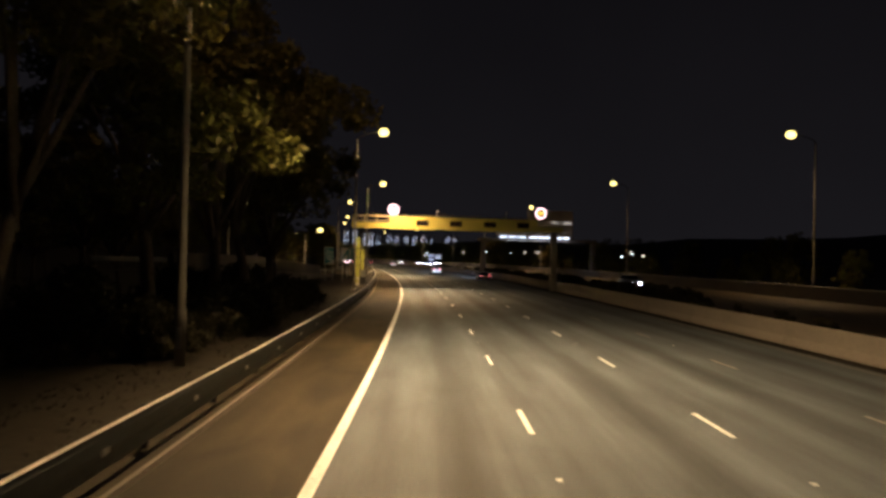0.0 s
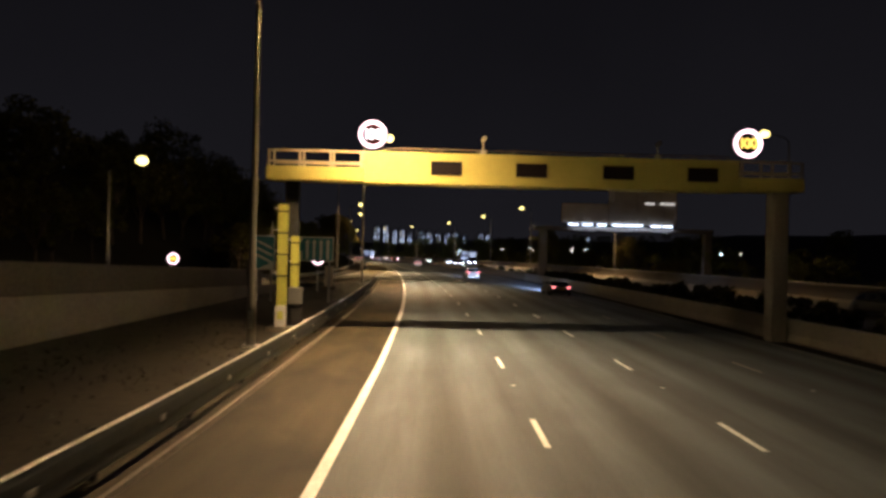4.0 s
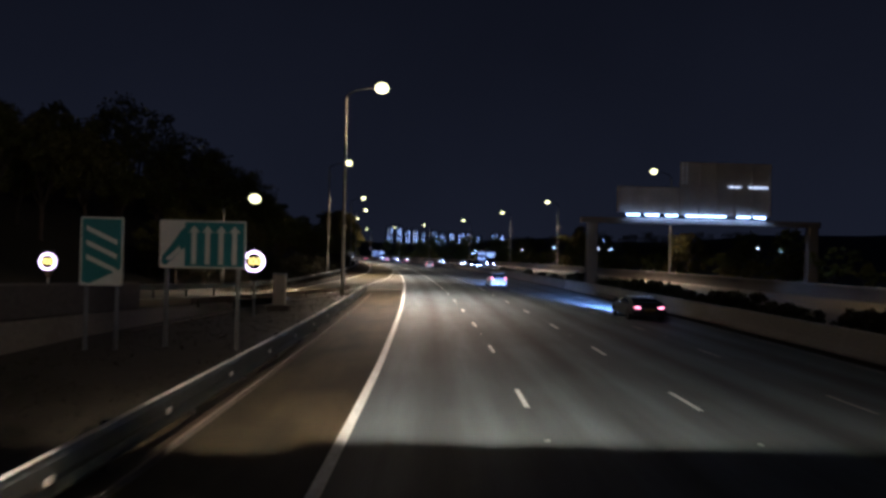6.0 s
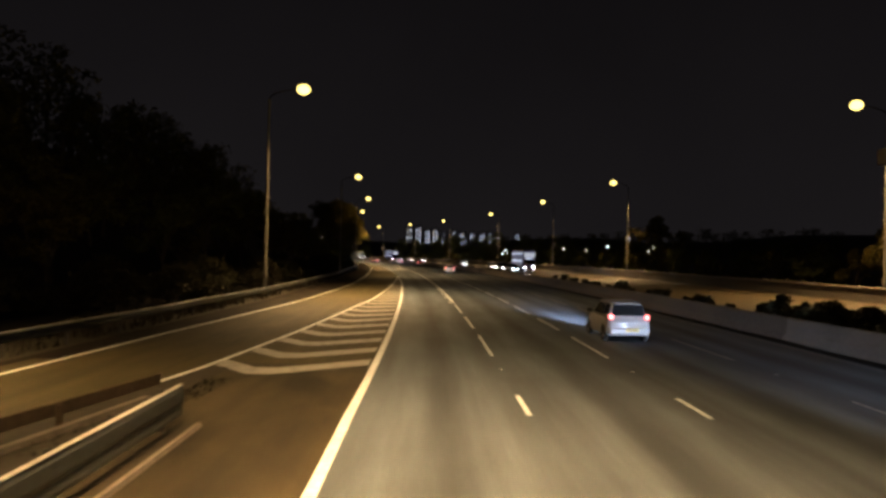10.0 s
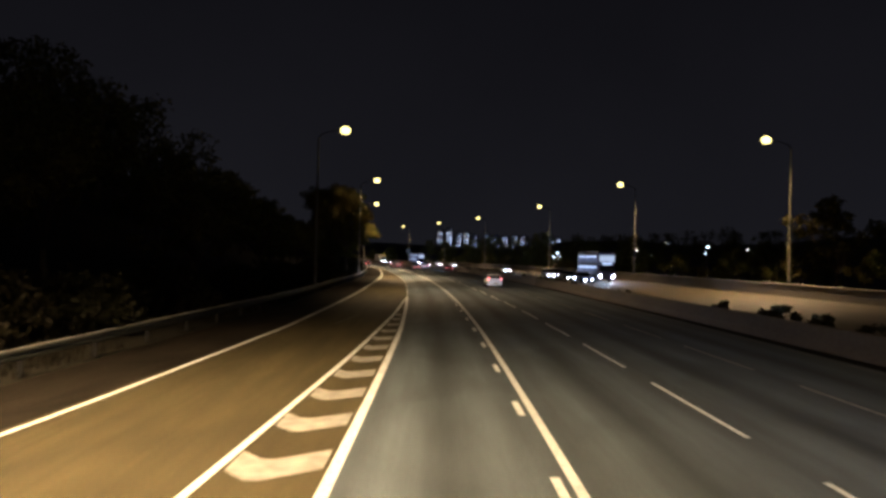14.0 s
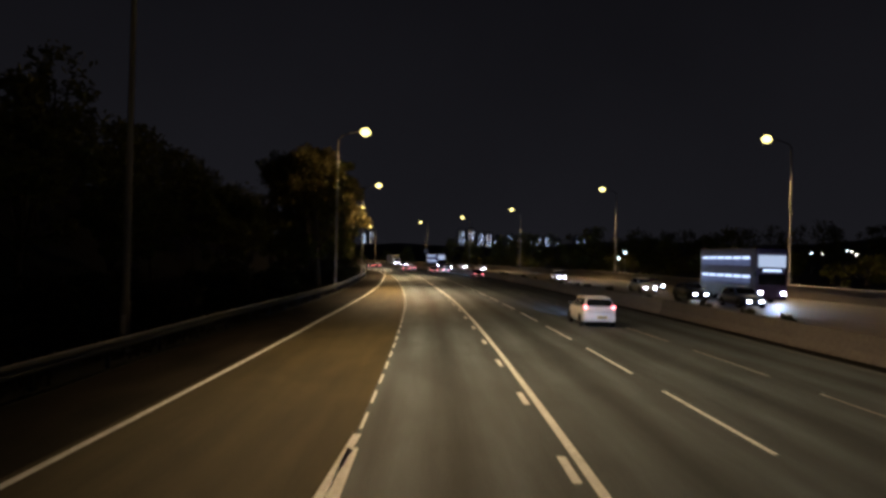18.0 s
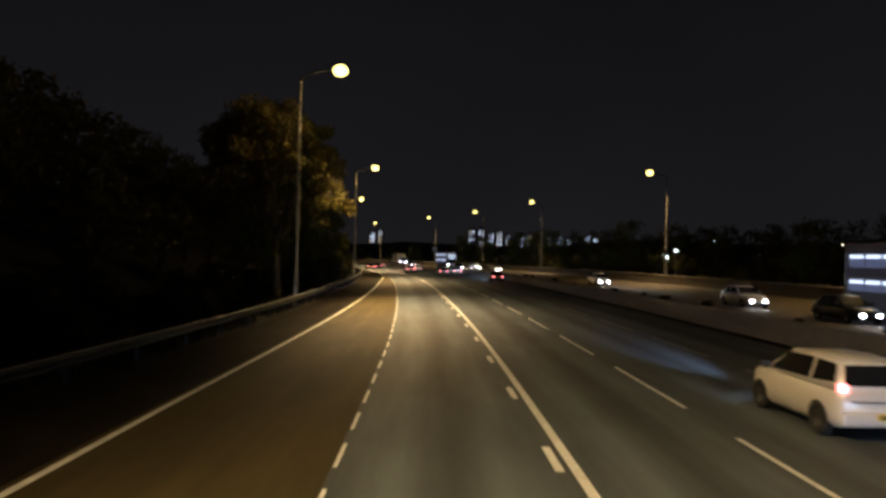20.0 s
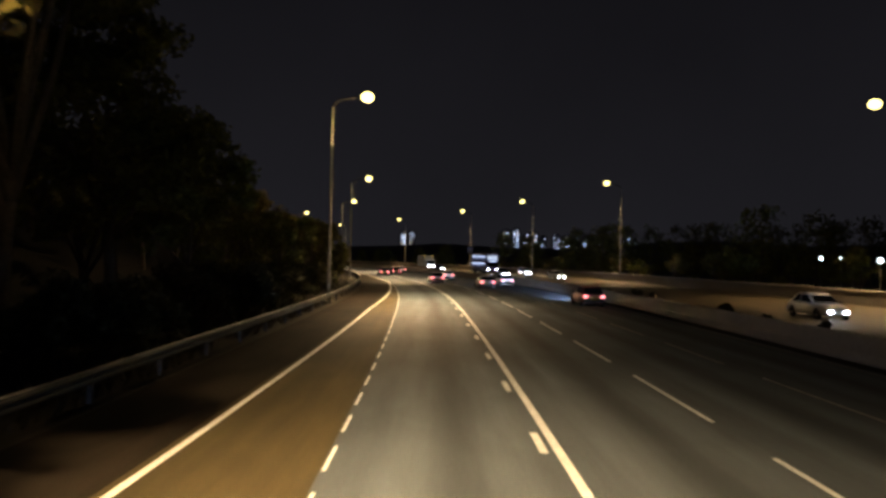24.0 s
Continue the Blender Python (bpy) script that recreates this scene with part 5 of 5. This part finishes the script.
def wheel(parent, x, y, r, w):
    bm = bmesh.new()
    prof = [(0.62, -0.5), (0.9, -0.5), (1.0, -0.38), (1.0, 0.38), (0.9, 0.5), (0.62, 0.5)]
    seg = 20
    rows = [[bm.verts.new((px * w, math.cos(a) * q * r, math.sin(a) * q * r)) for q, px in prof] for a in (2 * math.pi * k / seg for k in range(seg))]
    for i in range(seg):
        for k in range(len(prof)):
            j = (k + 1) % len(prof)
            bm.faces.new((rows[i][k], rows[i][j], rows[(i + 1) % seg][j], rows[(i + 1) % seg][k]))
    bmesh.ops.recalc_face_normals(bm, faces=bm.faces[:])
    bmesh.ops.translate(bm, vec=(x, y, r), verts=bm.verts)
    tyre = part("wheel", bm, M_TYRE, parent, smooth=True)
    bm = bmesh.new()
    for k in range(5):
        a = 2 * math.pi * k / 5
        box(bm, 0, 0, r * 0.32, w * 0.7, r * 0.2, r * 0.58, 0.0, Matrix.Rotation(a, 4, "X"))
    bmesh.ops.create_cone(bm, cap_ends=True, segments=14, radius1=r * 0.2, radius2=r * 0.2, depth=w * 0.8, matrix=Matrix.Rotation(math.pi / 2, 4, "Y"))
    bmesh.ops.translate(bm, vec=(x, y, r), verts=bm.verts)
    part("rim", bm, M_RIM, tyre)


def ring_section(y, hw, z0, z1, r=0.12, bulge=0.0):
    """A rounded rectangle across the car at y."""
    return [(-hw + r, y, z0), (hw - r, y, z0), (hw, y, z0 + r), (hw + bulge, y, (z0 + z1) / 2), (hw - 0.02, y, z1 - r * 0.7), (hw - r, y, z1),
            (-hw + r, y, z1), (-hw + 0.02, y, z1 - r * 0.7), (-hw - bulge, y, (z0 + z1) / 2), (-hw, y, z0 + r)]


def car(m, label, body_paint, length=4.3, width=1.75, height=1.5, van=False, low=False, name="car", beams=0.0):
    """A car whose front looks along +y; its origin lies on the road under its rear end."""
    ob = thing(name, m, label, "car", "cars on the road")
    hw, belt = width / 2, (0.98 if van else 0.88)
    L = length
    nose = 0.90 if van else 0.72
    loft([ring_section(0.0, hw - 0.12, 0.40, belt - 0.08), ring_section(0.06, hw - 0.05, 0.30, belt - 0.02), ring_section(0.2, hw - 0.01, 0.24, belt),
          ring_section(L * 0.2, hw, 0.2, belt + 0.01, bulge=0.02),
          ring_section(L * 0.62, hw, 0.2, belt, bulge=0.02), ring_section(L * 0.8, hw - 0.01, 0.2, (belt + nose) / 2 + 0.06), ring_section(L * 0.95, hw - 0.08, 0.22, nose),
          ring_section(L, hw - 0.22, 0.30, nose - 0.14)], body_paint, "body", ob)
    # cabin shell: rear window, roof and windscreen slopes
    y0, y1, y2, y3 = ((0.05, 0.34, L * 0.58, L * 0.80) if van else (L * 0.03, L * 0.36, L * 0.50, L * 0.73) if low else (L * 0.05, L * 0.22, L * 0.52, L * 0.72))
    top = height - 0.02
    ys = [y0, y0 + (y1 - y0) * 0.75, y1, (y1 + y2) / 2, y2, y2 + (y3 - y2) * 0.12, y3]
    zs = [belt + 0.03, belt + (top - belt) * 0.82, top - 0.05, top, top - 0.03, top - 0.09, belt + 0.02]
    ws = [hw - 0.10, hw - 0.06, hw - 0.05, hw - 0.04, hw - 0.05, hw - 0.06, hw - 0.09]

    def side(y, f, out=0.0):
        z, w = float(np.interp(y, ys, zs)), float(np.interp(y, ys, ws))
        z0 = belt - 0.05
        return (w - 0.24 * f * (z - z0) / 0.7 + out, y, z0 + f * (z - z0))

    rows = []
    for y in ys:
        row = [side(y, f) for f in (0.0, 0.5, 0.86)]
        x, _, z = side(y, 1.0)
        row += [(x - 0.07, y, z)]
        rows.append(row + [(-a, b, c) for a, b, c in row[::-1]])
    loft(rows, body_paint, "cabin", ob)

    def pane(nm, pts):
        bm = bmesh.new()
        bm.faces.new([bm.verts.new(p) for p in pts])
        r = bmesh.ops.extrude_face_region(bm, geom=bm.faces[:])
        c = Vector((0, L * 0.4, belt - 0.3))
        for v in r["geom"]:
            if isinstance(v, bmesh.types.BMVert):
                v.co += (v.co - c).normalized() * 0.012
        bmesh.ops.recalc_face_normals(bm, faces=bm.faces[:])
        return part(nm, bm, M_CARGLASS, ob, "dark tinted car glass")

    for sx in (-1, 1):
        mid_ = y1 + (y2 - y1) * 0.42
        for (ya, yat, yb, ybt) in ((y0 + 0.24, y1 + 0.04, mid_ - 0.05, mid_ - 0.05), (mid_ + 0.05, mid_ + 0.05, y3 - 0.28, y2 + 0.02)):
            q = [side(ya, 0.16 if ya > y1 else 0.3), side(yb, 0.16 if yb < y2 else 0.3), side(ybt, 0.86), side(yat, 0.86)]
            pane("side_window", [(sx * (x + 0.006), y, z) for x, y, z in q])

    def slope(ya, yb, za, zb, w0, w1):
        pane("rear_window" if ya < L / 2 else "windscreen", [(-w0, ya, za), (w0, ya, za), (w1, yb, zb), (-w1, yb, zb)])

    dz = top - belt
    yr = y0 + (y1 - y0) * 0.72
    slope(y0 + 0.02, yr - 0.02, belt + 0.06, belt + dz * 0.78, hw - 0.17, hw - 0.26)
    slope(y3 - 0.06, y2 + (y3 - y2) * 0.16, belt + 0.06, top - 0.12, hw - 0.16, hw - 0.27)
    for sx in (-1, 1):
        bm = bmesh.new()
        box(bm, sx * (hw + 0.08), y3 - 0.3, belt + 0.10, 0.2, 0.12, 0.15, 0.03)
        part("mirror", bm, M_PLASTIC, ob)
        bm = bmesh.new()
        box(bm, sx * (hw + 0.012), L * 0.42, belt - 0.14, 0.02, 0.16, 0.03, 0.006)
        part("door_handle", bm, body_paint, ob)
        for yy in (L * 0.17, L * 0.82):
            bm = bmesh.new()
            seg = 14
            for k in range(seg):
                a = math.pi * k / (seg - 1)
                bm.verts.new((sx * (hw + 0.026), yy + 0.37 * math.cos(a), 0.31 + 0.37 * math.sin(a)))
            bm.verts.ensure_lookup_table()
            bm.faces.new(bm.verts[:])
            part("wheel_arch", bm, M_PLASTIC, ob)
            wheel(ob, sx * (hw - 0.06), yy, 0.31, 0.2)
        bm = bmesh.new()
        if van:
            box(bm, sx * (hw - 0.14), 0.07, belt + 0.02, 0.16, 0.16, 0.17, 0.04)
        elif low:
            box(bm, sx * (hw - 0.30), 0.02, belt - 0.17, 0.30, 0.08, 0.08, 0.025)
        else:
            box(bm, sx * (hw - 0.25), 0.04, belt - 0.14, 0.26, 0.12, 0.13, 0.03)
        part("tail_light", bm, M_TAIL, ob, "glowing red tail light")
        bm = bmesh.new()
        box(bm, sx * (hw - 0.42), L - 0.03, nose - 0.25, 0.27, 0.12, 0.13, 0.03)
        part("headlight", bm, M_HEAD, ob, "glowing white headlight")
    bm = bmesh.new()
    box(bm, 0, 0.02, 0.44, width - 0.12, 0.24, 0.27, 0.08)
    part("bumper", bm, body_paint if van else M_PLASTIC, ob)
    bm = bmesh.new()
    box(bm, 0, 0.01, belt - 0.22, width - 0.5, 0.08, 0.035, 0.01)
    part("trim_strip", bm, M_RIM, ob)
    zp = 0.50 if van else 0.60
    bm = bmesh.new()
    box(bm, 0.1 if van else 0, -0.11, zp, 0.5, 0.04, 0.12, 0.01)
    plate = part("number_plate", bm, M_PLATE, ob, "yellow plate with a dark bar")
    bm = bmesh.new()
    box(bm, 0.1 if van else 0, -0.135, zp, 0.38, 0.012, 0.06)
    part("bar", bm, M_PLASTIC, plate)
    bm = bmesh.new()
    box(bm, 0, L - 0.06, 0.45, width - 0.5, 0.1, 0.2, 0.03)
    part("grille", bm, M_PLASTIC, ob)
    if beams:
        lamp = bpy.data.lights.new("headlight_beam", "SPOT")
        lamp.energy, lamp.color, lamp.spot_size, lamp.spot_blend, lamp.shadow_soft_size = beams, HEADLIGHT, radians(22), 1.0, 0.12
        lo = new("headlight_beam", lamp)
        lo.parent = ob
        lo.matrix_basis = pose(0, L + 0.1, nose - 0.1, 87.0, 0, 2)
    return ob


P_WHITE, P_DARK = paint("white_car_paint", (0.70, 0.70, 0.70)), paint("black_car_paint", (0.02, 0.02, 0.022))
P_VAN = paint("pale_silver_car_paint", (0.34, 0.34, 0.35))
P_RED, P_SILVER, P_BLUE = paint("dark_red_car_paint", (0.16, 0.02, 0.02)), paint("silver_car_paint", (0.35, 0.36, 0.37)), paint("blue_car_paint", (0.03, 0.05, 0.12))
car(frame_at(108.5, 12.1), "low black sports car with red tail lights lit", P_DARK, 4.5, 1.86, 1.26, low=True, beams=70000.0)
car(frame_at(144.0, 8.2), "silver compact minivan with a dark rear window and lit tail lights", P_VAN, 3.9, 1.70, 1.62, van=True, name="minivan", beams=42000.0)
car(frame_at(330.0, 12.4), "dark red hatchback with red tail lights lit", P_RED, 4.1, 1.75, 1.5, beams=30000.0)
car(frame_at(372.0, 4.3), "silver car far ahead with lit tail lights", P_SILVER, beams=4000.0)
car(frame_at(244.0, 8.7), "white hatchback with lit tail lights driving ahead", P_WHITE, 3.9, 1.7, 1.55, van=True, beams=5000.0)
car(frame_at(358.0, 8.3), "silver car far ahead with lit tail lights", P_SILVER, beams=3000.0)
car(frame_at(366.0, 12.2), "white car far ahead with lit tail lights", P_WHITE)
car(frame_at(415.0, 4.2), "dark car far ahead with lit tail lights", P_DARK)
car(frame_at(430.0, 8.2), "white car far ahead with lit tail lights", P_WHITE)
car(frame_at(404.0, 0.4), "dark car far ahead with lit tail lights", P_DARK)
car(frame_at(388.0, 8.4), "white car far ahead with lit tail lights", P_WHITE)
for s_, l_, p_, t_, b_ in ((284.0, 23.2, P_SILVER, "silver car", 0), (292.0, 27.0, P_DARK, "black car", 0), (272.0, 23.3, P_DARK, "dark car", 0), (262.0, 23.1, P_BLUE, "dark blue car", 0), (322.0, 23.4, P_WHITE, "white car", 4000.0), (394.0, 27.0, P_SILVER, "silver car", 0),
                       (412.0, 23.4, P_DARK, "dark car", 0), (420.0, 30.6, P_WHITE, "white car", 0), (455.0, 23.0, P_BLUE, "blue car", 0), (90.0, 26.8, P_DARK, "black car", 0)):
    car(frame_at(s_, l_, 0.254, 180), t_ + " coming on the opposite road with lit headlights", p_, beams=b_)

M_BUSRED = mat("bus_paint", (0.045, 0.026, 0.075), 0.5, grain=0.04, bump=0.0)
M_BUSLIT = glow("bus_window_glow", (0.50, 0.56, 1.0), 0.10)
M_BUSFRONT = glow("bus_front_glow", (0.80, 0.86, 1.0), 0.45)
M_BUSTUBE = glow("bus_ceiling_glow", (0.70, 0.78, 1.0), 1.1)


def bus(m, label):
    """A double-decker whose front looks along +y; origin under its front end."""
    ob = thing("double_decker_bus", m, label, "bus")
    L, W, H = 11.2, 2.5, 4.4
    bm = bmesh.new()
    box(bm, 0, -L / 2, 0.35 + (H - 0.35) / 2, W, L, H - 0.35, 0.14)
    part("body", bm, M_BUSRED, ob)
    for z0, z1 in ((1.55, 2.25), (2.95, 3.75)):
        for sx in (-1, 1):
            for k in range(6):
                bm = bmesh.new()
                y = -1.2 - k * 1.62
                box(bm, sx * (W / 2 + 0.005), y - 0.6, (z0 + z1) / 2, 0.03, 1.53, z1 - z0, 0.01)
                win = part("window", bm, M_BUSLIT, ob, "dim bluish saloon window")
                bm = bmesh.new()
                box(bm, sx * (W / 2 + 0.012), y - 0.6, z1 - 0.15, 0.03, 1.42, 0.22, 0.01)
                part("light_strip", bm, M_BUSTUBE, win, "bright ceiling light strip")
        bm = bmesh.new()
        box(bm, 0, 0.01, (z0 + z1) / 2, W - 0.3, 0.04, z1 - z0 + 0.15, 0.015)
        part("windscreen", bm, M_BUSFRONT if z0 > 2 else M_CARGLASS, ob)
    bm = bmesh.new()
    box(bm, 0, 0.02, 2.62, W - 0.6, 0.05, 0.4, 0.01)
    sign = part("destination_sign", bm, M_PLASTIC, ob)
    bm = bmesh.new()
    box(bm, 0, 0.05, 2.62, 1.5, 0.02, 0.2)
    part("bar", bm, M_BUSTUBE, sign, "glowing white bar")
    for sx in (-1, 1):
        bm = bmesh.new()
        box(bm, sx * 0.92, 0.02, 0.85, 0.34, 0.1, 0.22, 0.04)
        part("headlight", bm, M_HEAD, ob, "glowing white headlight")
        bm = bmesh.new()
        box(bm, sx * (W / 2 + 0.18), 0.15, 2.3, 0.14, 0.12, 0.4, 0.03)
        part("mirror", bm, M_PLASTIC, ob)
        for y in (-2.4, -8.2, -9.6):
            wheel(ob, sx * (W / 2 - 0.16), y, 0.5, 0.3)
    lamp = bpy.data.lights.new("headlight_beam", "SPOT")
    lamp.energy, lamp.color, lamp.spot_size, lamp.spot_blend, lamp.shadow_soft_size = 2200.0, HEADLIGHT, radians(62), 0.7, 0.1
    lo = new("headlight_beam", lamp)
    lo.parent = ob
    lo.matrix_basis = pose(0, 0.2, 0.85, 80, 0, 0)
    return ob


bus(frame_at(264.0, 27.4, 0.254, 180), "double-decker bus with bluish lit windows on the opposite road")

M_CARGO = mat("cargo_box_paint", (0.55, 0.52, 0.42), 0.5, grain=0.06, bump=0.02)


def truck(m, label):
    """A box truck whose front looks along +y; origin under its front end."""
    ob = thing("box_truck", m, label, "truck")
    bm = bmesh.new()
    box(bm, 0, -0.9, 1.5, 2.2, 1.8, 2.1, 0.14)
    part("cab", bm, P_WHITE, ob)
    bm = bmesh.new()
    box(bm, 0, 0.005, 1.95, 1.9, 0.04, 0.75, 0.02)
    part("windscreen", bm, M_CARGLASS, ob)
    bm = bmesh.new()
    box(bm, 0, -4.9, 2.25, 2.45, 6.0, 2.7, 0.04)
    part("cargo_box", bm, M_CARGO, ob)
    bm = bmesh.new()
    box(bm, 0, -4.0, 0.75, 1.0, 7.4, 0.25, 0.03)
    part("chassis", bm, M_PLASTIC, ob)
    bm = bmesh.new()
    box(bm, 0, 0.05, 0.6, 2.2, 0.2, 0.35, 0.05)
    part("bumper", bm, M_PLASTIC, ob)
    for sx in (-1, 1):
        bm = bmesh.new()
        box(bm, sx * 0.85, 0.1, 0.85, 0.3, 0.1, 0.2, 0.03)
        part("headlight", bm, M_HEAD, ob, "glowing white headlight")
        bm = bmesh.new()
        box(bm, sx * 0.9, -1.9, 3.66, 0.3, 0.1, 0.08, 0.02)
        part("marker_light", bm, M_AMBER, ob, "amber marker light")
        for y in (-1.0, -6.6):
            wheel(ob, sx * 1.0, y, 0.46, 0.28)
    return ob


bus(frame_at(428.0, 27.2, 0.254, 180), "dark double-decker bus coming along the opposite road")
truck(frame_at(462.0, 23.5, 0.254, 180), "far box truck with a pale cargo box on the opposite road")
